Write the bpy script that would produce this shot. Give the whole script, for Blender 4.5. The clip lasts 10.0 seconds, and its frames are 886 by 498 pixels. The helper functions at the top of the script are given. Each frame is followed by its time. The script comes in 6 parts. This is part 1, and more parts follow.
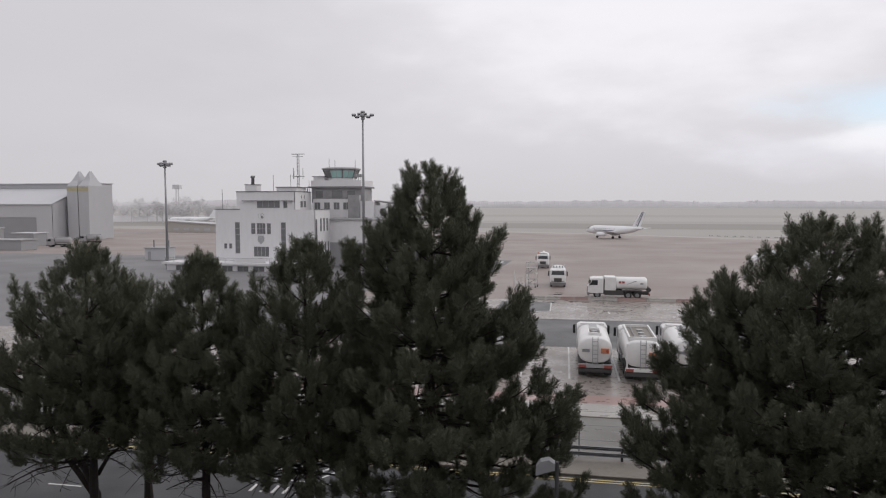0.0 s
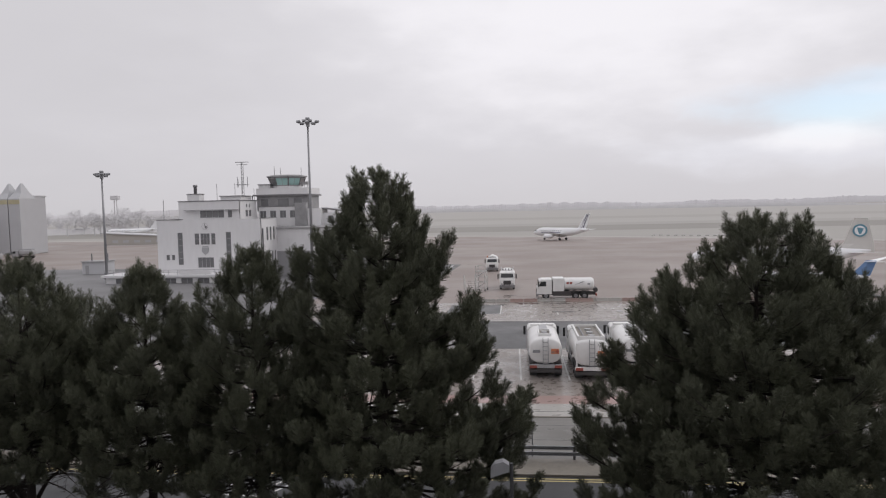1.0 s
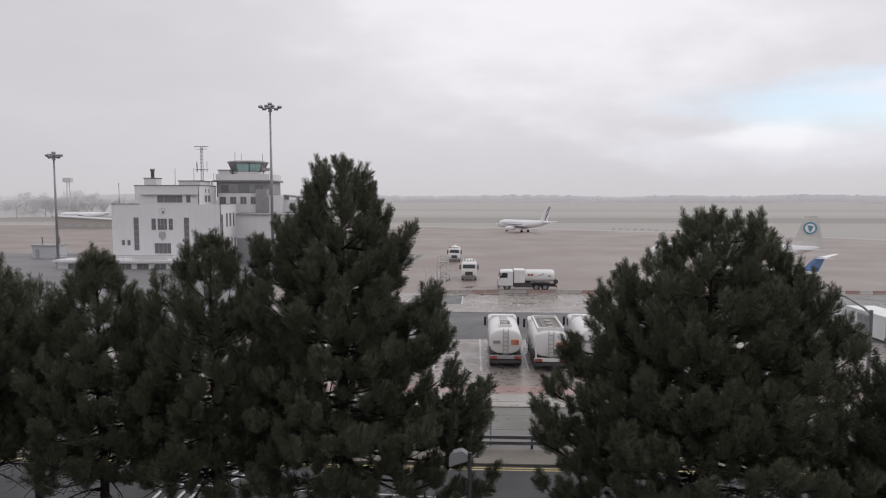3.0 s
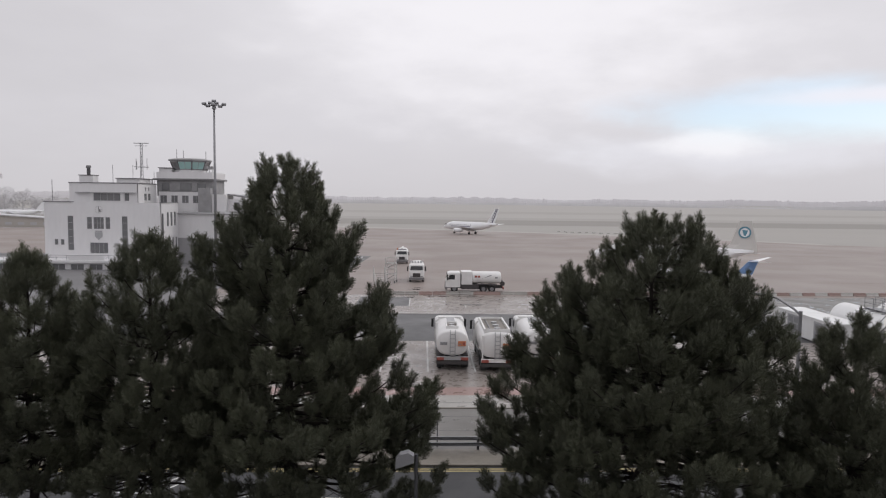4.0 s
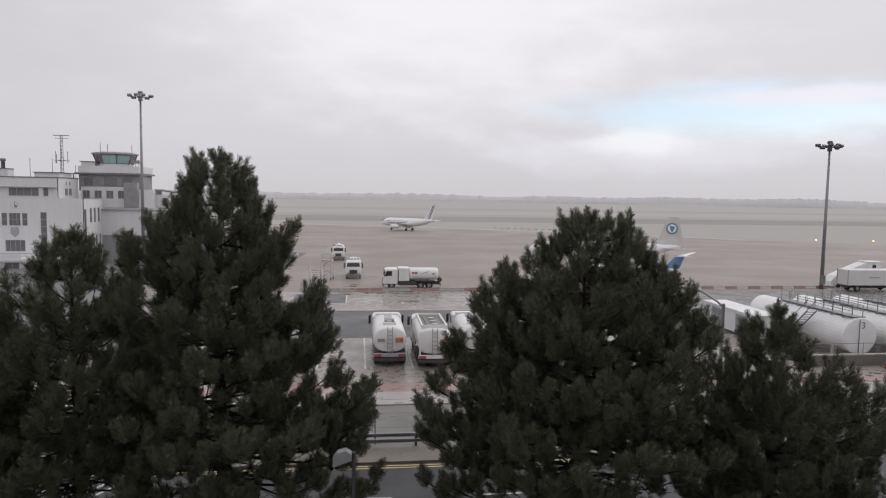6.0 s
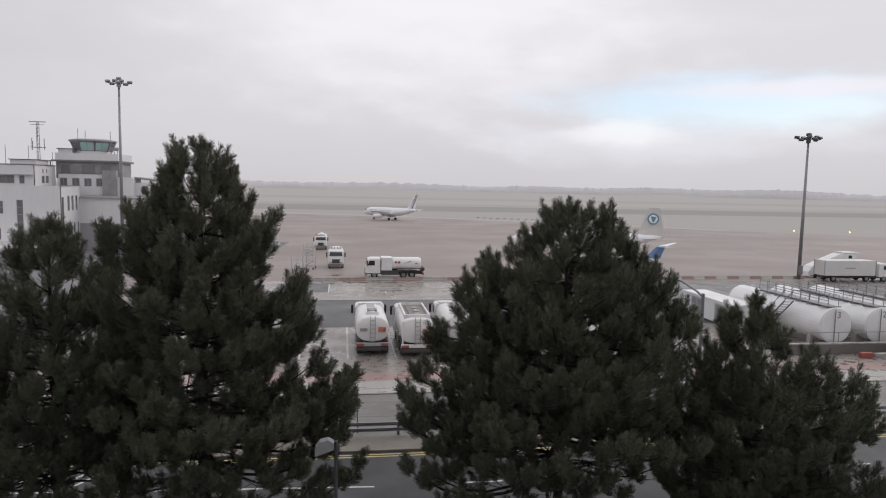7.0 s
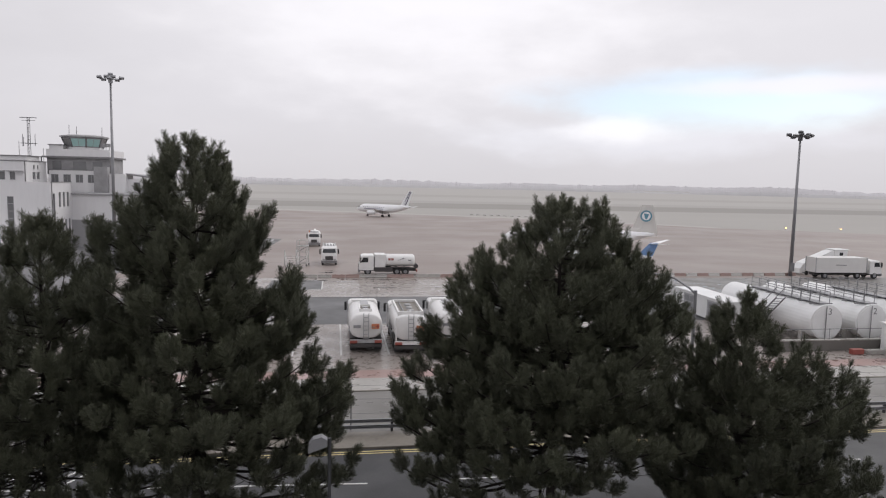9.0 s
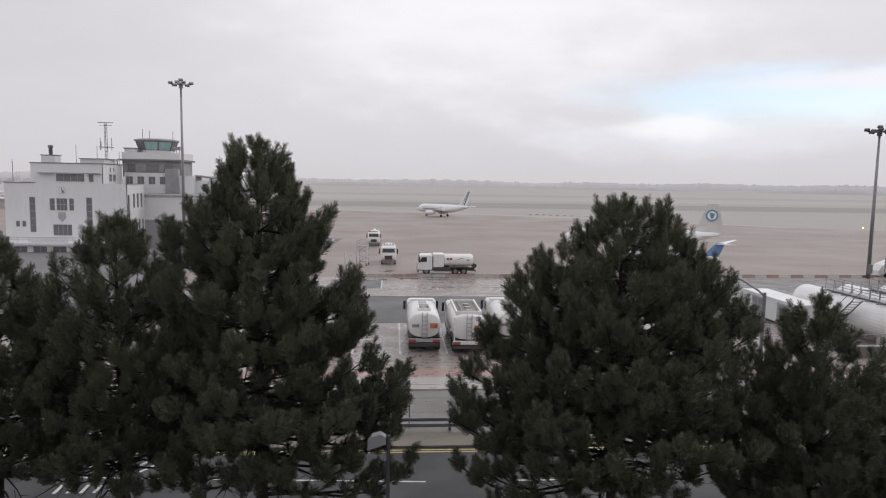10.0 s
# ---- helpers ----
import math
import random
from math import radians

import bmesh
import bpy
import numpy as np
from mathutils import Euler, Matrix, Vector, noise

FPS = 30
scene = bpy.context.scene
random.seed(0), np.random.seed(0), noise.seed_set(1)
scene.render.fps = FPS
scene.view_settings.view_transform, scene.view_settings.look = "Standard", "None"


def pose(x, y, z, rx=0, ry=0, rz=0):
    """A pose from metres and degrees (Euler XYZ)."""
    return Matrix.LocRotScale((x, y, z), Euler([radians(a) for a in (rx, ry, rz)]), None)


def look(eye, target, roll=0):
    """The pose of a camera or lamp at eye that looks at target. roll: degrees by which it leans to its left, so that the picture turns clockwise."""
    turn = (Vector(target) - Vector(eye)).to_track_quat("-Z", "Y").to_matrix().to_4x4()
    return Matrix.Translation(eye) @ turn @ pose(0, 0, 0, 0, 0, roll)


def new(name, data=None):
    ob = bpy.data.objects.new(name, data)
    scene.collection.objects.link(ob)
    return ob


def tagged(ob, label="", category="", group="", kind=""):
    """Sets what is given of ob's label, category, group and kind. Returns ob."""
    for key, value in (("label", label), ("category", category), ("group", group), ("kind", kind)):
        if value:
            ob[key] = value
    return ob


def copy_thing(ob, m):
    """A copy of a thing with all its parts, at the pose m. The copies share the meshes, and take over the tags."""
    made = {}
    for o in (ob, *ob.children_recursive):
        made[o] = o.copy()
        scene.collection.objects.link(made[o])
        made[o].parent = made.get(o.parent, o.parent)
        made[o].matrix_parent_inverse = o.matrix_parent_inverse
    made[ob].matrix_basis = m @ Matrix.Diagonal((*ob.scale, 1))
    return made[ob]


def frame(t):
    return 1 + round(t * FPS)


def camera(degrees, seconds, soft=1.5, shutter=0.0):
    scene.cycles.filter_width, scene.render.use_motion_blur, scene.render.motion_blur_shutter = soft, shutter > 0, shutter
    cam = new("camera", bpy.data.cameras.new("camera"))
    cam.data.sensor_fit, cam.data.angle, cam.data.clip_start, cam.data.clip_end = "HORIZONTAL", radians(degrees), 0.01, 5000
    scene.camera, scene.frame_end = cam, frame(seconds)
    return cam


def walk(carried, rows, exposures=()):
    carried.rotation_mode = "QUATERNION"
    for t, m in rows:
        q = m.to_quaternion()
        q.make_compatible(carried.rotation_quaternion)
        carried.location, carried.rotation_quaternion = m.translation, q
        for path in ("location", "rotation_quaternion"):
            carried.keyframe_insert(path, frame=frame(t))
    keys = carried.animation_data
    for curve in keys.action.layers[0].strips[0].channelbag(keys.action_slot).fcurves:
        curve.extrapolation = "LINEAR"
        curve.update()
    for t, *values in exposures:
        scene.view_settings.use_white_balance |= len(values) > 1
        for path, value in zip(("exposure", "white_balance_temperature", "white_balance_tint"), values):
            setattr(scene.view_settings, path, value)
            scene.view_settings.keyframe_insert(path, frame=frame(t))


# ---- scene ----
cam = camera(67.13, 10.0, 1.15)
PATH = [
    (0.0, pose(0, 0, 13.5, 85.92, 0.04, 10.31)),
    (0.5, pose(0, 0, 13.5, 86.19, 0.39, 7.25)),
    (1.0, pose(0, 0, 13.5, 86.32, 1.23, 5.88)),
    (1.5, pose(0, 0, 13.5, 86.26, 0.78, 6.46)),
    (2.0, pose(0, 0, 13.5, 85.99, 0.60, 7.31)),
    (2.5, pose(0, 0, 13.5, 85.63, 0.30, 5.29)),
    (2.7, pose(0, 0, 13.5, 85.42, 0.20, 4.20)),
    (3.8, pose(0, 0, 13.5, 85.61, -0.60, -0.78)),
    (4.0, pose(0, 0, 13.5, 85.61, -0.70, -1.70)),
    (4.5, pose(0, 0, 13.5, 85.76, -0.97, -3.09)),
    (5.0, pose(0, 0, 13.5, 85.85, -0.70, -3.32)),
    (5.5, pose(0, 0, 13.5, 85.81, -1.03, -4.94)),
    (6.0, pose(0, 0, 13.5, 85.37, -0.91, -7.09)),
    (6.2, pose(0, 0, 13.5, 85.05, -0.95, -7.47)),
    (7.3, pose(0, 0, 13.5, 84.37, -1.25, -8.66)),
    (7.5, pose(0, 0, 13.5, 84.22, -1.27, -8.24)),
    (8.0, pose(0, 0, 13.5, 83.90, -0.79, -7.41)),
    (8.5, pose(0, 0, 13.5, 83.96, -0.88, -7.80)),
    (9.0, pose(0, 0, 13.5, 84.25, -1.29, -9.09)),
    (9.5, pose(0, 0, 13.5, 84.34, -1.64, -10.03)),
    (10.0, pose(0, 0, 13.5, 84.14, -0.95, -4.09)),
]
# the clip brightens a little as the camera swings to the lighter sky
EXPOSURES = [(0.0, 0.06), (6.0, 0.05), (7.5, 0.10), (8.0, 0.15), (8.5, 0.17), (9.0, 0.19), (9.5, 0.17), (10.0, 0.12)]
walk(cam, PATH, EXPOSURES)

# ---- sky and sun ----
world = bpy.data.worlds.new("overcast_sky")
scene.world = world
world.use_nodes = True
wn, wl = world.node_tree.nodes, world.node_tree.links
wn.clear()


def wmath(op, a, b=None, c=None):
    n = wn.new("ShaderNodeMath")
    n.operation = op
    for i, v in enumerate((a, b, c)):
        if v is None:
            continue
        if isinstance(v, (int, float)):
            n.inputs[i].default_value = v
        else:
            wl.new(v, n.inputs[i])
    return n.outputs[0]


def wramp(fac, stops):
    n = wn.new("ShaderNodeValToRGB")
    while len(n.color_ramp.elements) < len(stops):
        n.color_ramp.elements.new(0.5)
    for e, (p, c) in zip(n.color_ramp.elements, stops):
        e.position, e.color = p, (*c, 1)
    wl.new(fac, n.inputs[0])
    return n.outputs[0]


def wmix(fac, a, b):
    n = wn.new("ShaderNodeMix")
    n.data_type = "RGBA"
    for sock, v in ((n.inputs[0], fac), (n.inputs[6], a), (n.inputs[7], b)):
        if isinstance(v, tuple):
            sock.default_value = (*v, 1)
        elif isinstance(v, (int, float)):
            sock.default_value = v
        else:
            wl.new(v, sock)
    return n.outputs[2]


SUN_AZ, SUN_EL = 62.0, 38.0
wtc = wn.new("ShaderNodeTexCoord")
wsep = wn.new("ShaderNodeSeparateXYZ")
wl.new(wtc.outputs["Generated"], wsep.inputs[0])
sky = wn.new("ShaderNodeTexSky")
sky.sky_type = "NISHITA"
sky.sun_disc = False
sky.sun_elevation, sky.sun_rotation = radians(SUN_EL), radians(SUN_AZ)
sky_dim = wn.new("ShaderNodeVectorMath")
sky_dim.operation = "SCALE"
wl.new(sky.outputs[0], sky_dim.inputs[0])
sky_dim.inputs[3].default_value = 0.12
azim = wmath("DEGREES", wmath("ARCTAN2", wsep.outputs[0], wsep.outputs[1]))
elev = wmath("DEGREES", wmath("ARCSINE", wsep.outputs[2]))
wmap = wn.new("ShaderNodeMapping")
wmap.inputs["Scale"].default_value = (1.0, 1.0, 2.6)
wl.new(wtc.outputs["Generated"], wmap.inputs[0])
cloud = wn.new("ShaderNodeTexNoise")
cloud.inputs["Scale"].default_value, cloud.inputs["Detail"].default_value = 3.2, 7
cloud.inputs["Roughness"].default_value = 0.52
wl.new(wmap.outputs[0], cloud.inputs[0])
wisp = wn.new("ShaderNodeTexNoise")
wisp.inputs["Scale"].default_value, wisp.inputs["Detail"].default_value = 9.0, 6
wl.new(wmap.outputs[0], wisp.inputs[0])
# the cloud deck: dull near the ground, brighter above, rolling at two scales
deck = wramp(wmath("DIVIDE", elev, 60.0), [(0.0, (0.60, 0.58, 0.605)), (0.10, (0.68, 0.665, 0.70)),
                                           (0.3, (0.71, 0.695, 0.73)), (1.0, (0.80, 0.79, 0.83))])
roll = wramp(cloud.outputs[0], [(0.3, (0.975, 0.975, 0.978)), (0.7, (1.025, 1.025, 1.025))])
deck_rolled = wn.new("ShaderNodeMix")
deck_rolled.data_type, deck_rolled.blend_type = "RGBA", "MULTIPLY"
deck_rolled.inputs[0].default_value = 1.0
wl.new(deck, deck_rolled.inputs[6])
wl.new(roll, deck_rolled.inputs[7])


def blob(az0, el0, wide, high, ragged):
    a = wmath("DIVIDE", wmath("SUBTRACT", azim, az0), wide)
    b = wmath("DIVIDE", wmath("SUBTRACT", elev, el0), high)
    r = wmath("SQRT", wmath("ADD", wmath("MULTIPLY", a, a), wmath("MULTIPLY", b, b)))
    r = wmath("ADD", r, wmath("MULTIPLY", wmath("SUBTRACT", wisp.outputs[0], 0.5), ragged))
    n = wn.new("ShaderNodeMapRange")
    n.interpolation_type = "SMOOTHSTEP"
    wl.new(r, n.inputs[0])
    n.inputs[1].default_value, n.inputs[2].default_value = 1.0, 0.2
    return n.outputs[0]


thin = blob(8.0, 17.0, 30.0, 15.0, 0.8)
heavy = blob(-48.0, 14.0, 48.0, 34.0, 0.5)
rift = blob(31.0, 6.7, 19.0, 3.0, 0.9)
strip = blob(37.0, 7.7, 14.0, 1.0, 0.7)
bright = blob(23.0, 4.5, 6.5, 1.5, 1.5)
rim = blob(26.0, 3.9, 22.0, 2.6, 1.2)
c0 = wmix(wmath("MULTIPLY", heavy, 0.55), deck_rolled.outputs[2], (0.54, 0.525, 0.55))
c1 = wmix(wmath("MULTIPLY", thin, 0.75), c0, (0.93, 0.91, 0.95))
c2 = wmix(wmath("MULTIPLY", rim, 0.6), c1, (0.80, 0.80, 0.86))
blue = wmix(0.6, sky_dim.outputs[0], (0.66, 0.79, 0.95))
c3 = wmix(wmath("MULTIPLY", rift, 0.95), c2, blue)
c4 = wmix(wmath("MULTIPLY", strip, 0.85), c3, (0.86, 0.84, 0.90))
back = wn.new("ShaderNodeBackground")
c5 = wmix(wmath("MULTIPLY", bright, 0.6), c4, (0.96, 0.95, 0.98))
wl.new(c5, back.inputs[0])
back.inputs[1].default_value = 1.0
wout = wn.new("ShaderNodeOutputWorld")
wl.new(back.outputs[0], wout.inputs[0])

sun = new("sun", bpy.data.lights.new("sun", "SUN"))
sun.data.energy, sun.data.angle, sun.data.color = 0.7, radians(25), (1.0, 0.96, 0.92)
sa, se = radians(SUN_AZ), radians(SUN_EL)
sun_from = Vector((math.sin(sa) * math.cos(se), math.cos(sa) * math.cos(se), math.sin(se)))
sun.matrix_world = look(sun_from * 200, (0, 0, 0))


# ---- materials ----
def mat(name, c1, c2=None, rough=0.6, scale=3.0, broad=0.25, bump=0.15, metal=0.0, spec=0.5, rough2=None, stretch=None, contrast=0.5, wet=0.0, wet_scale=0.5):
    """A surface of two tones mixed by fine and broad noise at world size."""
    m = bpy.data.materials.new(name)
    m.use_nodes = True
    n, l = m.node_tree.nodes, m.node_tree.links
    b = n["Principled BSDF"]
    c2 = c2 or tuple(v * 0.8 for v in c1)
    geo = n.new("ShaderNodeNewGeometry")
    pos = geo.outputs["Position"]
    if stretch:
        mp = n.new("ShaderNodeMapping")
        mp.inputs["Scale"].default_value = stretch
        l.new(pos, mp.inputs[0])
        pos = mp.outputs[0]
    fine, wide = n.new("ShaderNodeTexNoise"), n.new("ShaderNodeTexNoise")
    for t, s in ((fine, scale), (wide, broad)):
        t.inputs["Scale"].default_value, t.inputs["Detail"].default_value = s, 5
        l.new(pos, t.inputs[0])
    mixf = n.new("ShaderNodeMath")
    mixf.operation = "MULTIPLY_ADD"
    l.new(fine.outputs[0], mixf.inputs[0])
    mixf.inputs[1].default_value = 0.45
    half = n.new("ShaderNodeMath")
    half.operation = "MULTIPLY"
    l.new(wide.outputs[0], half.inputs[0])
    half.inputs[1].default_value = 0.55
    l.new(half.outputs[0], mixf.inputs[2])
    ramp = n.new("ShaderNodeMapRange")
    l.new(mixf.outputs[0], ramp.inputs[0])
    ramp.inputs[1].default_value, ramp.inputs[2].default_value = 0.5 - 0.35 * contrast, 0.5 + 0.35 * contrast
    mix = n.new("ShaderNodeMix")
    mix.data_type = "RGBA"
    l.new(ramp.outputs[0], mix.inputs[0])
    mix.inputs[6].default_value, mix.inputs[7].default_value = (*c1, 1), (*c2, 1)
    l.new(mix.outputs[2], b.inputs["Base Color"])
    b.inputs["Metallic"].default_value = metal
    b.inputs["Specular IOR Level"].default_value = spec
    if rough2 is None:
        b.inputs["Roughness"].default_value = rough
    else:
        rr = n.new("ShaderNodeMapRange")
        l.new(wide.outputs[0], rr.inputs[0])
        rr.inputs[1].default_value, rr.inputs[2].default_value = 0.35, 0.65
        rr.inputs[3].default_value, rr.inputs[4].default_value = rough, rough2
        l.new(rr.outputs[0], b.inputs["Roughness"])
    if wet:
        # films of rain water lying in the low spots: smoother and a little darker
        film = n.new("ShaderNodeTexNoise")
        film.inputs["Scale"].default_value, film.inputs["Detail"].default_value, film.inputs["Roughness"].default_value = wet_scale, 9, 0.68
        l.new(pos, film.inputs[0])
        soak = n.new("ShaderNodeMapRange")
        soak.interpolation_type = "SMOOTHSTEP"
        l.new(film.outputs[0], soak.inputs[0])
        soak.inputs[1].default_value, soak.inputs[2].default_value = 0.62 - 0.2 * wet, 0.68 - 0.2 * wet
        damp = n.new("ShaderNodeMix")
        damp.data_type, damp.blend_type = "RGBA", "MULTIPLY"
        l.new(soak.outputs[0], damp.inputs[0])
        l.new(mix.outputs[2], damp.inputs[6])
        damp.inputs[7].default_value = (0.80, 0.79, 0.78, 1)
        l.new(damp.outputs[2], b.inputs["Base Color"])
        slick = n.new("ShaderNodeMix")
        l.new(soak.outputs[0], slick.inputs[0])
        source = b.inputs["Roughness"].links[0].from_socket if b.inputs["Roughness"].links else None
        if source:
            l.new(source, slick.inputs[2])
        else:
            slick.inputs[2].default_value = rough
        slick.inputs[3].default_value = 0.09
        l.new(slick.outputs[0], b.inputs["Roughness"])
    if bump:
        bp = n.new("ShaderNodeBump")
        bp.inputs["Strength"].default_value, bp.inputs["Distance"].default_value = bump, 0.02
        l.new(fine.outputs[0], bp.inputs["Height"])
        l.new(bp.outputs[0], b.inputs["Normal"])
    return m


M_APRON = mat("wet_apron_concrete", (0.295, 0.248, 0.226), (0.245, 0.207, 0.189), 0.48, 1.2, 0.05, 0.2, rough2=0.62, contrast=0.9, spec=0.35)
M_STAND = mat("wet_parking_concrete", (0.285, 0.25, 0.228), (0.20, 0.175, 0.16), 0.32, 2.5, 0.35, 0.25, rough2=0.5, contrast=0.7, wet=0.5, wet_scale=1.5)
M_ASPHALT = mat("wet_asphalt", (0.046, 0.046, 0.049), (0.034, 0.034, 0.037), 0.45, 14, 0.3, 0.4, rough2=0.62, spec=0.4)
M_LANE = mat("dark_service_lane_asphalt", (0.085, 0.083, 0.085), (0.06, 0.06, 0.062), 0.4, 10, 0.2, 0.3, rough2=0.6)
M_SERVICE = mat("worn_grey_asphalt", (0.165, 0.156, 0.144), (0.126, 0.119, 0.110), 0.38, 8, 0.3, 0.3, rough2=0.55, wet=0.3, wet_scale=0.6)
# forecourt grey is lightened in its colour for the haze over it
M_FORECOURT = mat("hazed_forecourt_asphalt", (0.19, 0.186, 0.19), (0.155, 0.152, 0.155), 0.5, 4, 0.06, 0.1, rough2=0.65, spec=0.35)
M_PUDDLE = mat("standing_water", (0.10, 0.095, 0.09), (0.13, 0.12, 0.115), 0.04, 0.5, 0.2, 0.0, spec=0.6)
M_PAVING = mat("tan_concrete_paving", (0.215, 0.193, 0.163), (0.15, 0.134, 0.113), 0.5, 5, 0.5, 0.3)
M_PALE = mat("pale_concrete", (0.40, 0.385, 0.36), (0.31, 0.297, 0.278), 0.35, 4, 0.3, 0.2, rough2=0.5, wet=0.4, wet_scale=0.8)
M_PINK = mat("faded_red_surfacing", (0.34, 0.215, 0.19), (0.28, 0.20, 0.185), 0.4, 4, 0.4, 0.2, wet=0.45, wet_scale=0.8)
# haze lifts and greys the grass and far strip colours
M_GRASS = mat("hazed_winter_grass", (0.40, 0.383, 0.362), (0.37, 0.355, 0.336), 0.95, 0.35, 0.012, 0.4, contrast=0.6, spec=0.1, stretch=(0.3, 1, 1))
M_GRASS2 = mat("darker_hazed_rough_grass", (0.325, 0.314, 0.294), (0.295, 0.284, 0.265), 0.95, 0.35, 0.012, 0.4, spec=0.1, stretch=(0.3, 1, 1))
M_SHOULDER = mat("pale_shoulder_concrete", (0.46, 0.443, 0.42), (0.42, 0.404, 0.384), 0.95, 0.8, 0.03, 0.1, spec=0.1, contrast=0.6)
M_TAXI = mat("hazed_far_strips", (0.43, 0.414, 0.394), (0.405, 0.39, 0.372), 0.95, 0.8, 0.03, 0.1, spec=0.1, contrast=0.6, stretch=(0.3, 1, 1))
# haze is put into these far colours, much paler than real woods
M_FARHILL = mat("hazed_far_woods", (0.66, 0.645, 0.66), (0.645, 0.63, 0.645), 1.0, 0.03, 0.004, 0, spec=0.0)
M_HEDGE = mat("hazed_far_hedges", (0.50, 0.49, 0.495), (0.46, 0.45, 0.455), 1.0, 0.05, 0.006, 0, spec=0.0)
# bark and twigs painted pale to stand in for haze
M_FARTREE = mat("hazed_far_trees_and_mast", (0.62, 0.61, 0.62), (0.58, 0.57, 0.58), 1.0, 0.4, 0.03, 0, spec=0.0)
M_WHITELINE = mat("worn_white_road_paint", (0.72, 0.72, 0.70), (0.42, 0.41, 0.40), 0.5, 9, 1.0, 0.1, contrast=0.6)
M_YELLOWLINE = mat("yellow_road_paint", (0.62, 0.50, 0.20), (0.45, 0.37, 0.17), 0.5, 9, 1.0, 0.1)
M_RENDER = mat("white_painted_render", (0.74, 0.73, 0.735), (0.67, 0.66, 0.665), 0.75, 1.6, 0.12, 0.1, stretch=(1, 1, 0.25))
M_CAP = mat("dark_parapet_capping", (0.22, 0.215, 0.22), (0.17, 0.165, 0.17), 0.6, 2)
# grey lifted in its colour for the haze before the terminal
M_GREYBAND = mat("grey_painted_render", (0.37, 0.365, 0.37), (0.32, 0.315, 0.32), 0.7, 1.5)
M_TOWERGREY = mat("weathered_grey_cladding", (0.34, 0.335, 0.34), (0.23, 0.226, 0.23), 0.6, 1.2, 0.4)
# panes painted lighter than dark glass to stand in for haze
M_WINDOW = mat("haze_lightened_window_glass", (0.15, 0.15, 0.155), (0.20, 0.20, 0.205), 0.15, 0.8, 0.3, 0, spec=0.6)
M_FRAME = mat("grey_window_frame", (0.42, 0.42, 0.43), None, 0.5, 3)
M_TEAL = mat("tinted_teal_glass", (0.34, 0.55, 0.52), (0.42, 0.60, 0.58), 0.08, 0.6, 0.2, 0, spec=0.7)
M_STEEL = mat("galvanised_steel", (0.30, 0.30, 0.31), (0.22, 0.22, 0.23), 0.45, 2, 0.3, 0.05, metal=0.6)
M_DARKSTEEL = mat("dark_grey_steel", (0.10, 0.10, 0.105), (0.075, 0.075, 0.08), 0.5, 3, 0.3, 0.05, metal=0.4)
M_LAMPGLASS = mat("floodlight_glass", (0.45, 0.45, 0.46), None, 0.15, 3)
M_BARK = mat("dark_pine_bark", (0.045, 0.038, 0.034), (0.025, 0.021, 0.02), 0.9, 9, 1.2, 0.8, spec=0.2)
M_NEEDLE = mat("dark_pine_needles", (0.128, 0.136, 0.088), (0.084, 0.088, 0.066), 0.6, 2.2, 0.7, 0, spec=0.25, contrast=0.7)
M_WHITE = mat("white_vehicle_paint", (0.80, 0.79, 0.78), (0.70, 0.69, 0.68), 0.3, 1.5, 0.6, 0.02)
M_PLANEWHITE = mat("white_aircraft_paint", (0.84, 0.84, 0.85), (0.78, 0.78, 0.79), 0.3, 0.6, 0.15, 0)
M_BLACK = mat("black_rubber", (0.025, 0.025, 0.026), None, 0.8, 6)
M_UNDER = mat("dirty_chassis", (0.07, 0.065, 0.065), (0.05, 0.045, 0.045), 0.7, 5)
M_GLASS = mat("dark_vehicle_glass", (0.03, 0.032, 0.035), None, 0.08, 2, spec=0.6)
M_RED = mat("faded_red_plastic", (0.34, 0.085, 0.065), (0.27, 0.075, 0.06), 0.5, 4)
M_DULLRED = mat("weathered_red_barrier_plastic", (0.34, 0.235, 0.21), (0.27, 0.20, 0.18), 0.6, 4)
M_ORANGE = mat("orange_placard", (0.58, 0.21, 0.10), (0.50, 0.19, 0.10), 0.4, 4)
M_BLUE = mat("blue_aircraft_paint", (0.17, 0.29, 0.52), (0.15, 0.26, 0.47), 0.35, 0.8)
M_TEALDISC = mat("blue_green_emblem_paint", (0.12, 0.28, 0.36), (0.10, 0.25, 0.33), 0.4, 0.8)
M_NAVY = mat("dark_blue_grey_paint", (0.13, 0.13, 0.18), None, 0.4, 1)
M_TRUCKGREY = mat("dull_white_truck_paint", (0.70, 0.685, 0.67), (0.62, 0.605, 0.59), 0.45, 0.9, 0.3, 0.05)
M_LATTICE = mat("pale_painted_steel_tube", (0.55, 0.54, 0.53), (0.42, 0.41, 0.40), 0.5, 3)
M_PALEBLOCK = mat("dirty_pale_plastic", (0.52, 0.51, 0.49), (0.42, 0.41, 0.39), 0.6, 3)
M_TANK = mat("white_tank_paint", (0.82, 0.82, 0.82), (0.70, 0.70, 0.69), 0.35, 0.9, 0.3, 0.05)
# haze is painted into the hangar greys: lifted, with little contrast
M_HANGAR = mat("hazed_grey_sheet_cladding", (0.52, 0.52, 0.535), (0.49, 0.49, 0.505), 0.7, 0.3, 0.04, 0)
M_HANGARDARK = mat("grey_sheet_cladding", (0.47, 0.47, 0.485), (0.44, 0.44, 0.455), 0.7, 0.3, 0.04, 0)
M_HANGARDOOR = mat("grey_sheet_and_doorway_shade", (0.33, 0.33, 0.34), (0.30, 0.30, 0.31), 0.7, 0.3, 0.04, 0)
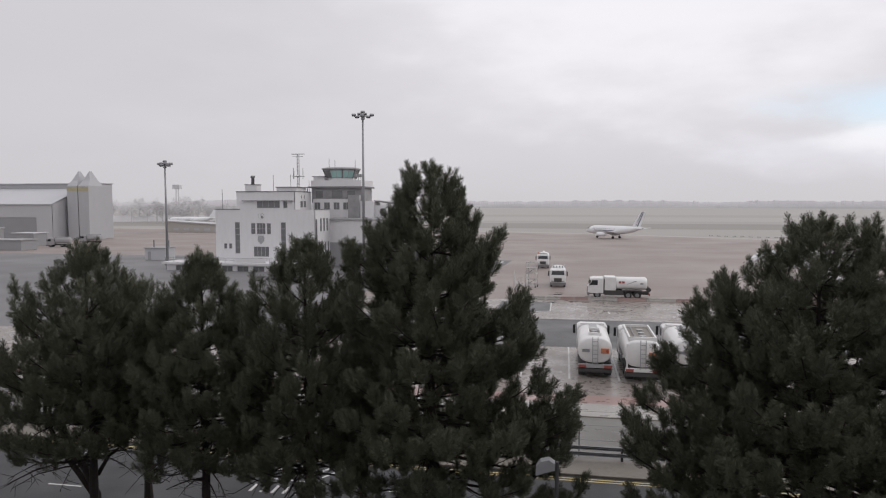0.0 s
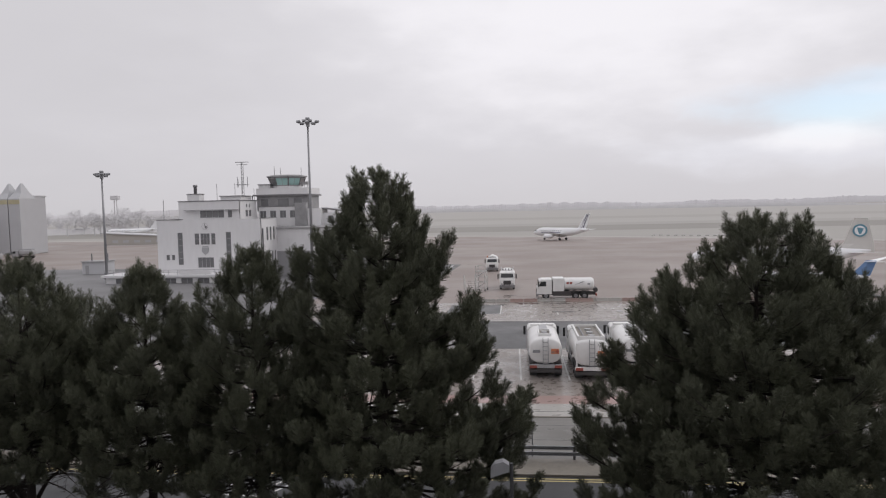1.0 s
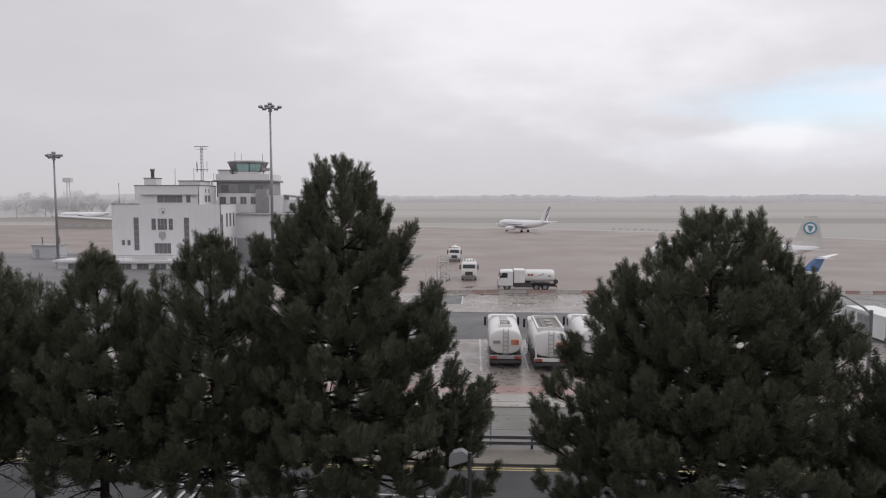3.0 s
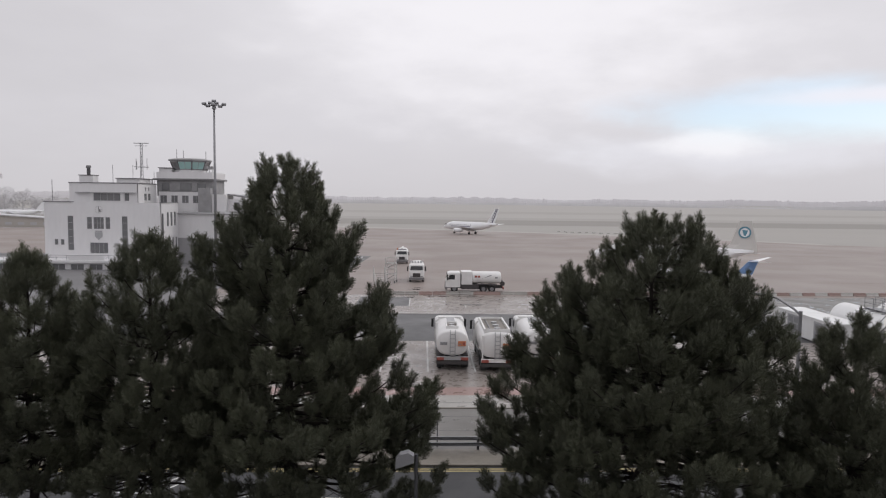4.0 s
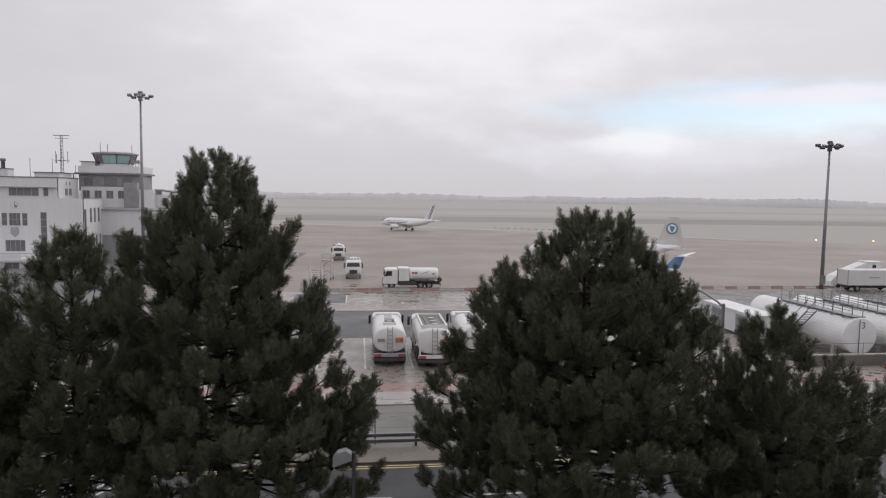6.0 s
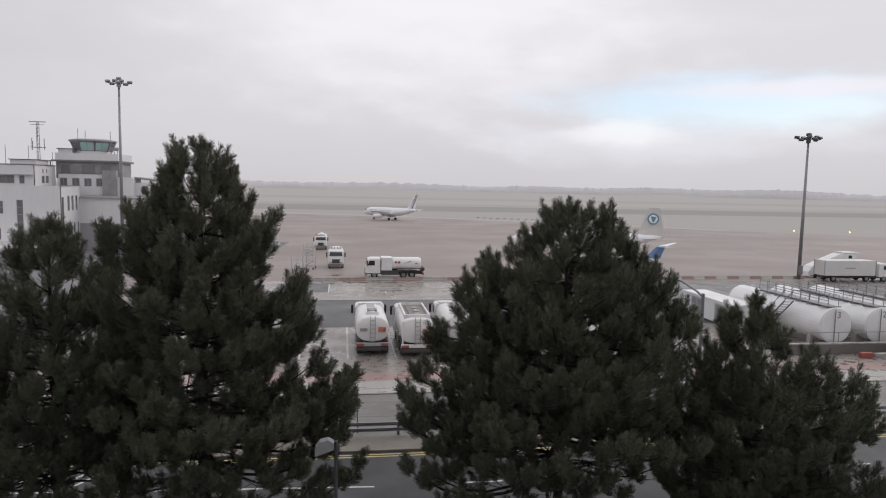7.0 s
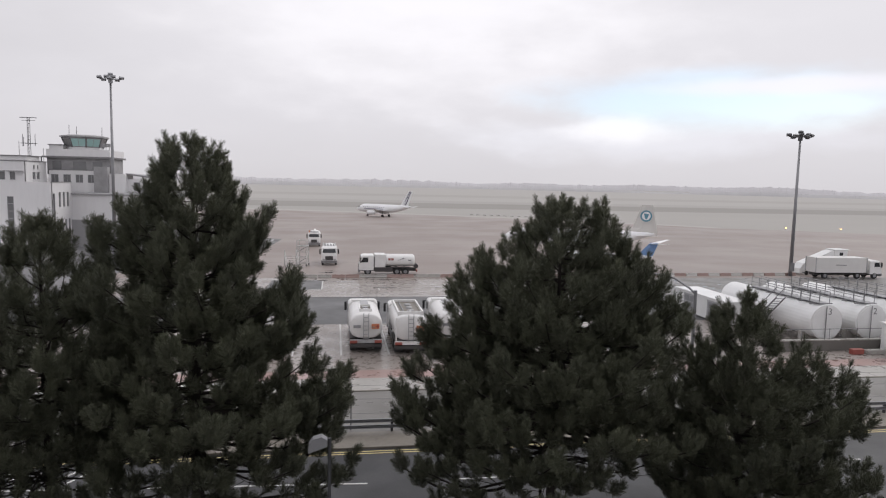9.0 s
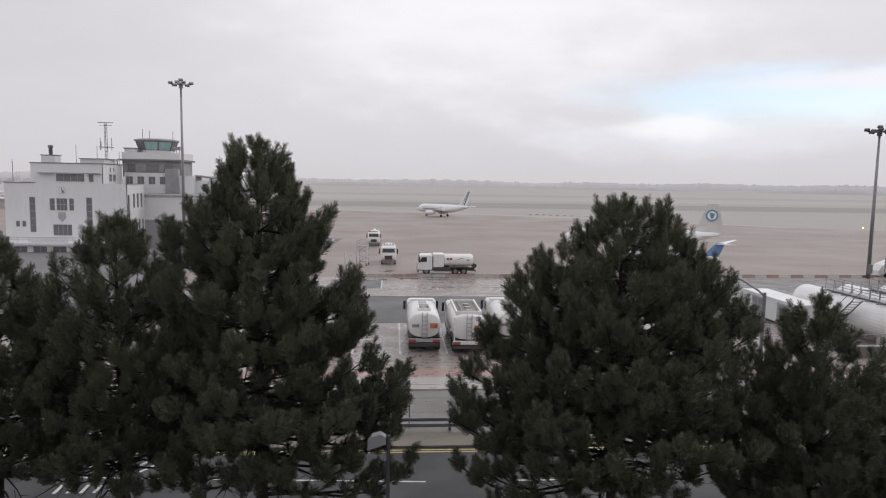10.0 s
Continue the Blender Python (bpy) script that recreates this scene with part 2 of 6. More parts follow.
M_HANGARROOF = mat("white_sheet_roofing", (0.55, 0.55, 0.565), (0.52, 0.52, 0.535), 0.6, 0.3, 0.04, 0)
M_OCHRE = mat("faded_yellow_band", (0.50, 0.45, 0.30), None, 0.7, 0.5)
M_GREYPLATE = mat("grey_label", (0.28, 0.28, 0.29), None, 0.5, 3)


# ---- mesh helpers ----
def part(name, bm, material, parent=None, label="", smooth=False):
    """Links a bmesh as one mesh object under a thing or a part."""
    me = bpy.data.meshes.new(name)
    bmesh.ops.recalc_face_normals(bm, faces=bm.faces)
    bm.to_mesh(me)
    bm.free()
    if smooth:
        me.polygons.foreach_set("use_smooth", [True] * len(me.polygons))
    me.materials.append(material)
    ob = new(name, me)
    ob.parent = parent
    if label:
        ob["label"] = label
    return ob


def thing(name, label, category, x=0, y=0, z=0, turn=0, group="", kind=""):
    ob = new(name)
    ob.matrix_basis = pose(x, y, z, 0, 0, turn)
    return tagged(ob, label, category, group, kind)


def box(bm, x0, x1, y0, y1, z0, z1, bevel=0.0, m=None):
    vs = [bm.verts.new((x, y, z)) for z in (z0, z1) for x, y in ((x0, y0), (x1, y0), (x1, y1), (x0, y1))]
    fs = [bm.faces.new([vs[i] for i in q]) for q in
          ((0, 3, 2, 1), (4, 5, 6, 7), (0, 1, 5, 4), (1, 2, 6, 5), (2, 3, 7, 6), (3, 0, 4, 7))]
    if bevel:
        es = list({e for f in fs for e in f.edges})
        r = bmesh.ops.bevel(bm, geom=es, offset=bevel, segments=2, affect="EDGES", profile=0.6)
        vs = list({v for f in r["faces"] for v in f.verts} | {v for v in vs if v.is_valid})
    if m is not None:
        bmesh.ops.transform(bm, matrix=m, verts=[v for v in vs if v.is_valid])
    return bm


def boxed(*args, **kw):
    return box(bmesh.new(), *args, **kw)


def tube(bm, points, radii, sides=8, caps=True):
    """A round bar through the points."""
    rings = []
    for i, p in enumerate(points):
        p = Vector(p)
        a, b = Vector(points[max(i - 1, 0)]), Vector(points[min(i + 1, len(points) - 1)])
        d = (b - a).normalized()
        u = d.orthogonal().normalized() if abs(d.z) > 0.95 else d.cross(Vector((0, 0, 1))).normalized()
        v = d.cross(u)
        r = radii[i] if isinstance(radii, (list, tuple)) else radii
        rings.append([bm.verts.new(p + r * (math.cos(k * math.tau / sides) * u + math.sin(k * math.tau / sides) * v)) for k in range(sides)])
    for a, b in zip(rings, rings[1:]):
        for k in range(sides):
            bm.faces.new((a[k], a[(k + 1) % sides], b[(k + 1) % sides], b[k]))
    if caps:
        bm.faces.new(rings[0][::-1])
        bm.faces.new(rings[-1])
    return bm


def tubed(points, radii, sides=8):
    return tube(bmesh.new(), points, radii, sides)


def loft(bm, sections):
    """Skins rings of equal length, closed at both ends."""
    rings = [[bm.verts.new(p) for p in ring] for ring in sections]
    n = len(rings[0])
    for a, b in zip(rings, rings[1:]):
        for k in range(n):
            bm.faces.new((a[k], a[(k + 1) % n], b[(k + 1) % n], b[k]))
    bm.faces.new(rings[0][::-1])
    bm.faces.new(rings[-1])
    return bm


def ground_z(y):
    return -0.01 * (min(max(y, 70.0), 350.0) - 70.0)


def sheet(bm, x0, x1, y0, y1, lift):
    """A flat strip laid on the ground, bent where the ground bends."""
    ys = [y0] + [y for y in (70.0, 350.0) if y0 < y < y1] + [y1]
    rows = [[bm.verts.new((x, y, ground_z(y) + lift)) for x in (x0, x1)] for y in ys]
    for a, b in zip(rows, rows[1:]):
        bm.faces.new((a[0], a[1], b[1], b[0]))
    return bm


def slab(name, x0, x1, y0, y1, lift, material, label, category="ground"):
    return tagged(part(name, sheet(bmesh.new(), x0, x1, y0, y1, lift), material), label, category, kind="structure")


# ---- the ground ----
bm = bmesh.new()
xs = (-5000, -1200, -300, -100, 0, 100, 300, 1200, 5000)
ys = (-600, -2, 70, 200, 350, 700, 1500, 5000)
grid = [[bm.verts.new((x, y, ground_z(y))) for x in xs] for y in ys]
for a, b in zip(grid, grid[1:]):
    for k in range(len(xs) - 1):
        bm.faces.new((a[k], a[k + 1], b[k + 1], b[k]))
tagged(part("ground", bm, M_GRASS), "wide airfield of flat winter grass, paled by haze", "ground", kind="structure")

# the apron, with its far edge running along the grass
edge = [(-420, 372), (-220, 364), (-36, 357), (30, 325), (100, 277), (144, 232), (190, 205), (330, 150), (330, 77.3)]
bm = bmesh.new()
for (xa, ya), (xb, yb) in zip(edge, edge[1:]):
    if xa == xb:
        continue
    cols = []
    for x, y in ((xa, ya), (xb, yb)):
        col = [bm.verts.new((x, yy, ground_z(yy) + 0.02)) for yy in (77.3, 77.3 + (min(y, 350) - 77.3) * 0.5, min(y, 350))]
        col.append(bm.verts.new((x, y + 0.01, ground_z(y) + 0.02)))
        cols.append(col)
    for k in range(3):
        bm.faces.new((cols[0][k], cols[1][k], cols[1][k + 1], cols[0][k + 1]))
bmesh.ops.remove_doubles(bm, verts=bm.verts, dist=0.001)
tagged(part("apron", bm, M_APRON), "wide wet brown-grey concrete aircraft apron", "apron", kind="structure")
slab("road", -150, 150, -1.6, 32.62, 0.012, M_ASPHALT, "dark wet asphalt road and car park", "road")
slab("service_road", -150, 150, 34.7, 42.0, 0.014, M_SERVICE, "worn grey asphalt service road behind the guard rail", "road")
slab("concrete_edge", -150, 150, 42.0, 44.7, 0.05, M_PALE, "pale wet concrete edge strip", "pavement")
slab("red_band", -150, 150, 44.7, 46.6, 0.05, M_PINK, "faded red surfaced band", "pavement")
slab("parking_stand", -150, 150, 46.6, 62.0, 0.05, M_STAND, "wet patchy concrete stand for fuel trucks", "pavement")
slab("service_lane", -150, 150, 62.0, 77.3, 0.03, M_LANE, "dark asphalt service lane across the apron", "road")
for yk, nm, up in ((32.62, "kerb", 0.12), (41.9, "kerb", 0.06)):
    tagged(part(nm, boxed(-150, 150, yk, yk + 0.18, 0, up, 0.02), M_PAVING), "long low concrete kerb beside the road", "kerb", kind="structure")
tagged(part("pavement", boxed(-150, 150, 32.8, 34.7, 0, 0.115), M_PAVING), "tan concrete footway beside the road", "pavement", kind="structure")
slab("apron_side_road", 21, 160, 77.3, 93.6, 0.028, M_SERVICE, "grey wet asphalt road beside the barriers", "road")
slab("apron_margin", -30, 21, 77.3, 93.4, 0.026, M_STAND, "patchy wet concrete margin of the apron", "apron")
# far strips across the field, the farther ones paler to paint in haze
for x0, x1, y0, y1, m, nm, lb in ((-900, 700, 405, 500, M_GRASS2, "rough_grass", "darker strip of rough grass"), (-900, 1100, 560, 700, M_TAXI, "taxiway", "taxiway strip far out, paled by haze"),
                                  (-2000, 2500, 820, 1640, M_TAXI, "far_field", "far strip of field, paled by haze")):
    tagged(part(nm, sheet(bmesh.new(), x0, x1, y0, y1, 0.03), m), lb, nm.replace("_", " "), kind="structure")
# pale shoulder along the far edge of the apron
bm = bmesh.new()
for (xa, ya), (xb, yb) in zip(edge[:5], edge[1:6]):
    bm.faces.new([bm.verts.new((x, y, ground_z(y) + 0.05)) for x, y in ((xa, ya - 3), (xb, yb - 3), (xb, yb + 9), (xa, ya + 9))])
tagged(part("shoulder", bm, M_SHOULDER), "pale concrete shoulder at the edge of the apron", "apron", kind="structure")
slab("forecourt", -260, -30, 62.0, 162, 0.034, M_FORECOURT, "grey asphalt round the old terminal, lightened by haze", "road")
# the wall of the building from which one looks out, behind the eye
# never in view; it also darkens the pines by blocking skylight
tagged(part("wall_behind", boxed(-60, 60, -2.4, -1.8, 0, 21), M_RENDER), "plain unseen rendered wall of the building behind", "wall", kind="structure")


def ridge(name, dist, az0, az1, top, rough, seed, material, label, step=0.12, spiky=0.0):
    """A far low rise with a wooded uneven outline, as a long bank with depth."""
    rng = random.Random(seed)
    bm = bmesh.new()
    prev = None
    a = az0
    while a <= az1:
        r = radians(a)
        h = top * (0.72 + 0.5 * noise.noise((a * 0.13, seed, 0)) + rough * noise.noise((a * 1.7, seed, 3)))
        h += spiky * max(0.0, rng.random() - 0.55) * (0.6 + noise.noise((a * 0.5, seed, 7)))
        h = max(h, top * 0.25)
        row = [bm.verts.new((math.sin(r) * q, math.cos(r) * q, z)) for q, z in
               ((dist - 40, ground_z(9e9)), (dist - 36, ground_z(9e9) + h * 0.5), (dist - 30, ground_z(9e9) + h), (dist + 30, ground_z(9e9) + h * 0.8), (dist + 60, ground_z(9e9)))]
        if prev:
            for k in range(4):
                bm.faces.new((prev[k], row[k], row[k + 1], prev[k + 1]))
        prev = row
        a += step * (0.6 + 0.8 * rng.random())
    return tagged(part(name, bm, material), label, "backdrop", kind="structure")


ridge("backdrop_hills", 2600, -70, 75, 23, 0.2, 3, M_FARHILL, "wooded hills at the far horizon, paled by haze", 0.06, 12)
ridge("backdrop_woods", 1700, -60, 75, 8, 0.2, 8, M_HEDGE, "hedgerows and woods beyond the field, paled by haze", 0.05, 3)
ridge("backdrop_trees", 640, -60, -14, 6, 0.25, 5, M_HEDGE, "low scrub behind the bare trees, paled by haze", 0.3, 1.5)


# ---- pines ----
UP = Vector((0, 0, 1))


def brushes(rows, g, fine):
    """Needles round every shoot, as thin tapered blades. rows: place, way, length, fullness, reach of the needles."""
    sets = []
    P0, D0 = np.array([r[0] for r in rows]), np.array([r[1] for r in rows])
    L0, F0, N0 = (np.array([r[k] for r in rows]) for k in (2, 3, 4))
    D0 /= np.linalg.norm(D0, axis=1, keepdims=True)
    for full, K, half in ((2, int(290 * fine), 0.0068), (1, int(130 * fine), 0.009), (0, 40, 0.0115)):
        pick = F0 == full
        if not pick.any():
            continue
        P, D, L, nl = P0[pick], D0[pick], L0[pick], N0[pick]
        n = len(P)
        ref = np.where(np.abs(D[:, 2:3]) > 0.9, np.array([[1.0, 0, 0]]), np.array([[0, 0, 1.0]]))
        U = np.cross(D, ref)
        U /= np.linalg.norm(U, axis=1, keepdims=True)
        V = np.cross(D, U)
        ph, q = g.uniform(0, math.tau, (n, K, 1)), g.uniform(0, 1, (n, K, 1)) ** 0.85
        around = U[:, None] * np.cos(ph) + V[:, None] * np.sin(ph)
        spread = np.radians(52 - 30 * q ** 4 + g.normal(0, 7, (n, K, 1)))
        N = D[:, None] * np.cos(spread) + around * np.sin(spread)
        B = P[:, None] + D[:, None] * (q * L[:, None, None])
        W = np.cross(N, g.normal(0, 1, (n, K, 3)))
        W /= np.linalg.norm(W, axis=2, keepdims=True) + 1e-9
        ln = nl[:, None, None] * g.uniform(0.8, 1.15, (n, K, 1)) * (0.8 + 0.3 * np.sin(q * 2.6))
        tip = B + N * ln
        # single blades taper outward; bundles fan out towards their ends
        fan = g.uniform(0, 1, (n, K, 1)) < 0.5
        sets.append(np.stack([np.where(fan, tip, B) - W * half, np.where(fan, tip, B) + W * half, np.where(fan, B, tip)], axis=2).reshape(-1, 3))
    return np.concatenate(sets)


def pine(x, y, height, clear, profile, seed, label, extra=(), steps=1.0, fine=1.0):
    """A pine: tapered trunk, yearly whorls of upswept limbs, side twigs, and a brush of needles on every shoot.
    profile: rows of height, reach to the left, reach to the right of the outermost shoots.
    extra: long single limbs as height of the tip, angle, reach."""
    rng = random.Random(seed)
    prof = sorted(profile)
    hz, hl, hr = ([p[k] for p in prof] for k in range(3))

    def reach(z, a):
        l, r = np.interp(z, hz, hl), np.interp(z, hz, hr)
        w = 0.5 + 0.5 * math.cos(a)
        return float(l * (1 - w) + r * w)

    t = thing("pine_tree", label, "tree", x, y, 0, group="pines along the road")
    top = height - 0.62
    spine = [Vector((0.10 * noise.noise((seed, k * 0.5, 0)), 0.10 * noise.noise((seed, k * 0.5, 9)), top * k / 8)) for k in range(9)]
    spine = [p - Vector((spine[-1].x, spine[-1].y, 0)) * (k / 8) for k, p in enumerate(spine)]

    def on_spine(z):
        f = min(max(z / top * 8, 0), 7.999)
        k = int(f)
        return spine[k].lerp(spine[k + 1], f - k)

    r0 = 0.012 * height + 0.06
    limbs = bmesh.new()
    tube(limbs, spine, [r0 * (1.25 if k == 0 else 1) * (1 - 0.9 * k / 8) for k in range(9)], 9)
    rows = []

    def shoot(at, way, ln, full, needles=0.20):
        rows.append((tuple(at), tuple(way), ln, full, needles))

    def candles(at, towards, lean, count, size, full):
        """A leading shoot that turns up, with shorter ones splayed round it."""
        main = (towards * (lean + rng.uniform(-0.12, 0.12)) + UP * rng.uniform(0.7, 1.0)).normalized()
        u = main.orthogonal().normalized()
        spin = rng.uniform(0, 6)
        shoot(at - main * 0.08, main, size * rng.uniform(0.85, 1.15), full)
        for c in range(count):
            around = Matrix.Rotation(spin + c * math.tau / count + rng.uniform(-0.4, 0.4), 3, main) @ u
            way = (main + around * rng.uniform(0.28, 0.52) + UP * 0.2).normalized()
            shoot(at - main * rng.uniform(0.05, 0.22) + around * 0.08, way, size * rng.uniform(0.62, 0.9), full)

    plan = [(zz, a, ln, 0.08 + rng.uniform(0.0, 0.1)) for zz, a, ln in extra]
    z, turn = clear, rng.random() * 6
    while z < height - 0.42:
        f = min(max((z - clear) / (height - clear), 0), 1)
        wide = reach(z, 0) + reach(z, math.pi)
        count = int(round(5.2 + min(wide, 9.0) * 0.40))
        turn += 1.1
        for k in range(count):
            a = turn + k * math.tau / count + rng.uniform(-0.22, 0.22)
            zt = z + rng.uniform(-0.17, 0.17)
            ln = reach(zt, a) * rng.choice((1.03, 1.0, 0.97, 0.92, 0.84, 0.72))
            plan.append((zt, a, ln, 0.10 + 1.0 * f ** 2.2 + rng.uniform(-0.07, 0.1)))
        z += (0.66 - 0.12 * f) * steps
    for zt, a, ln, slope in plan:
        f = min(max((zt - clear) / (height - clear), 0), 1)
        out = Vector((math.cos(a), math.sin(a), 0))
        cross = Vector((-math.sin(a), math.cos(a), 0))
        size = 0.58 + 0.10 * f
        lean = 0.46 - 0.28 * f
        end = Vector((on_spine(zt).x, on_spine(zt).y, zt - 0.40)) + out * max(ln - 0.40, 0.12)
        base = on_spine(max(zt - 0.40 - slope * ln, 0.4))
        pts = []
        sway = rng.uniform(-0.10, 0.10) * ln
        for j in range(6):
            q = j / 5
            p = base.lerp(end, q)
            p += UP * (-0.13 * ln * math.sin(q * math.pi) * (0.4 + q)) + cross * (sway * math.sin(q * math.pi))
            pts.append(p)
        tube(limbs, pts, [max(0.011 * ln + 0.014, 0.018) * (1.05 - 0.8 * j / 5) for j in range(6)], 4, caps=False)
        candles(pts[-1], out, lean, 3 if ln > 0.9 else 2, size * 1.15, 2)
        s, side = max(0.24, 0.5 / max(ln, 0.9)), rng.choice((-1, 1))
        while s < 0.93:
            j = min(int(s * 5), 4)
            p = pts[j].lerp(pts[j + 1], s * 5 - j)
            side = -side
            d = (cross * side * rng.uniform(0.55, 1.0) + out * rng.uniform(0.35, 0.85) + UP * rng.uniform(-0.05, 0.35)).normalized()
            sl = min(0.34 + 0.42 * ln * (1.02 - s) * rng.uniform(0.5, 1.0), 1.3)
            e = p + d * sl
            tube(limbs, [p, p.lerp(e, 0.55) - UP * 0.03 * sl, e], [0.018, 0.013, 0.009], 3, caps=False)
            outer = s > 0.5
            candles(e, (d + out * 0.5).normalized(), lean, 2 if outer else 1, size, 2 if outer else 1)
            if sl > 0.6:
                m = p.lerp(e, 0.55)
                candles(m, (d * 0.4 - cross * side * 0.6 + out * 0.5).normalized(), lean, 1, size * 0.85, 1)
            # older needles along the twig, thin and spent
            shoot(p.lerp(e, 0.2), e - p, sl * 0.7, 0, 0.15)
            s += rng.uniform(0.5, 0.72) / max(ln, 0.8)
    # dead bare twigs under the crown
    for k in range(22):
        zz = clear - rng.uniform(-0.5, 1.5)
        a = rng.uniform(0, math.tau)
        ln = rng.uniform(1.2, 3.4)
        out = Vector((math.cos(a), math.sin(a), 0))
        pts = [on_spine(zz) + out * (ln * q) + UP * (0.3 * ln * q - 0.45 * ln * q * q + rng.uniform(-0.06, 0.06)) for q in (0, 0.35, 0.7, 1.0)]
        tube(limbs, pts, [0.045, 0.032, 0.02, 0.01], 4, caps=False)
        for j in range(7):
            p = pts[1].lerp(pts[3], rng.random())
            tube(limbs, [p, p + Vector((rng.uniform(-0.6, 0.6), rng.uniform(-0.6, 0.6), rng.uniform(-0.4, 0.4)))], [0.013, 0.006], 3, caps=False)
    # the leading shoot, with a ring of lower ones round it
    crest = on_spine(top)
    shoot(crest - UP * 0.2, (0.03, 0, 1), 0.68, 2)
    for j in range(5):
        b = j * math.tau / 5 + rng.uniform(-0.3, 0.3)
        o = Vector((math.cos(b), math.sin(b), 0))
        shoot(crest - UP * rng.uniform(0.1, 0.3) + o * 0.06, o * rng.uniform(0.4, 0.6) + UP, rng.uniform(0.42, 0.56), 2)
    zz = clear + 0.6
    while zz < top - 0.3:
        shoot(on_spine(zz), UP, 0.5, 0, 0.15)
        zz += 0.45
    part("trunk", limbs, M_BARK, t, "dark bark trunk with its limbs")
    verts = brushes(rows, np.random.default_rng(seed), fine)
    me = bpy.data.meshes.new("crown")
    me.vertices.add(len(verts))
    me.vertices.foreach_set("co", verts.astype(np.float32).ravel())
    tri = len(verts) // 3
    me.loops.add(3 * tri)
    me.loops.foreach_set("vertex_index", np.arange(3 * tri, dtype=np.int32))
    me.polygons.add(tri)
    me.polygons.foreach_set("loop_start", np.arange(0, 3 * tri, 3, dtype=np.int32))
    me.update(calc_edges=True)
    me.materials.append(M_NEEDLE)
    crown = new("crown", me)
    crown.parent = t
    return t


pine(-4.4, 22.0, 14.95, 5.1, [(3.6, 3.0, 4.4), (4.2, 3.4, 4.6), (5.4, 3.6, 4.9), (6.8, 3.6, 5.0), (7.5, 3.6, 4.6), (8.1, 3.5, 3.3), (8.8, 3.4, 3.6), (10.0, 3.3, 3.45), (10.5, 3.3, 3.2),
                               (11.0, 3.2, 2.3), (11.9, 3.0, 2.3), (12.5, 2.4, 2.5), (12.9, 1.8, 1.75), (13.4, 1.4, 1.25), (14.0, 1.3, 1.1), (14.5, 0.95, 0.75), (15.05, 0.2, 0.2)], 11,
     "tall dark green pine with a pointed crown",
     [(7.3, 0.0, 5.05), (7.0, 0.2, 5.2), (6.7, -0.2, 5.1), (6.1, 0.05, 5.0), (5.4, -0.1, 4.9), (10.4, 0.05, 3.4), (9.6, 0.2, 3.6), (9.2, -0.15, 3.7), (8.8, 0.0, 3.8), (4.1, 0.1, 5.4), (3.9, -0.1, 4.9),
      (12.5, 0.05, 2.6), (12.6, 3.1, 2.45), (12.0, 3.3, 3.1), (13.0, 0.0, 1.75), (12.0, 0.15, 2.3), (11.5, -0.1, 2.4), (13.1, 3.1, 1.75), (13.8, 0.1, 1.2), (13.7, 3.0, 1.4), (14.5, 3.2, 1.0), (11.3, 3.1, 3.3)])
pine(7.7, 22.0, 13.25, 4.7, [(3.2, 5.4, 5.0), (4.2, 5.7, 5.0), (5.2, 5.7, 5.0), (6.0, 5.8, 4.7), (6.75, 5.8, 4.5), (7.7, 5.1, 4.5), (8.7, 4.7, 4.4), (9.4, 4.3, 4.3), (10.0, 3.9, 3.9), (10.6, 3.4, 3.6),
                              (11.2, 2.9, 2.9), (11.6, 2.2, 2.6), (12.1, 1.5, 2.15), (12.7, 1.1, 1.75), (13.25, 0.4, 0.45)], 23, "broad dark green pine with a domed crown",
     [(10.05, 3.14, 4.1), (9.6, 3.3, 4.2), (11.15, 3.1, 3.05), (12.7, 3.1, 1.1), (12.75, 0.1, 1.8), (9.45, 0.05, 4.5), (6.8, 3.2, 5.9), (6.3, 3.05, 5.8), (5.7, 3.15, 5.9), (9.2, -0.2, 4.6), (4.2, 3.2, 5.8), (11.2, 0.0, 2.95), (10.6, 0.1, 3.7), (10.9, -0.15, 3.3), (10.2, -0.05, 4.0), (10.0, 0.25, 4.1), (9.6, -0.3, 4.3), (8.7, 0.1, 4.5), (12.1, 0.0, 2.15),
      (11.6, 0.2, 2.6), (10.6, 3.25, 3.5), (10.3, 3.0, 3.8), (8.8, 3.1, 4.75), (8.2, 3.0, 5.0), (7.8, 3.3, 5.2), (7.7, 0.1, 4.7)])
pine(14.9, 22.0, 10.0, 2.4, [(2.4, 3.6, 5.4), (3.3, 3.8, 4.8), (4.25, 3.6, 3.7), (4.9, 3.5, 4.4), (5.8, 3.2, 5.0), (6.7, 2.9, 4.6), (7.0, 2.8, 3.6), (7.8, 2.3, 2.5), (8.5, 1.6, 1.6), (9.0, 1.4, 1.0), (9.4, 0.9, 0.55), (10.0, 0.15, 0.15)], 31,
     "low spreading young green pine",
     [(6.7, 0.0, 4.7), (6.3, 0.2, 4.7), (5.7, 0.05, 5.0), (5.5, -0.15, 4.8), (2.8, 0.1, 6.3), (2.7, -0.05, 6.0)])
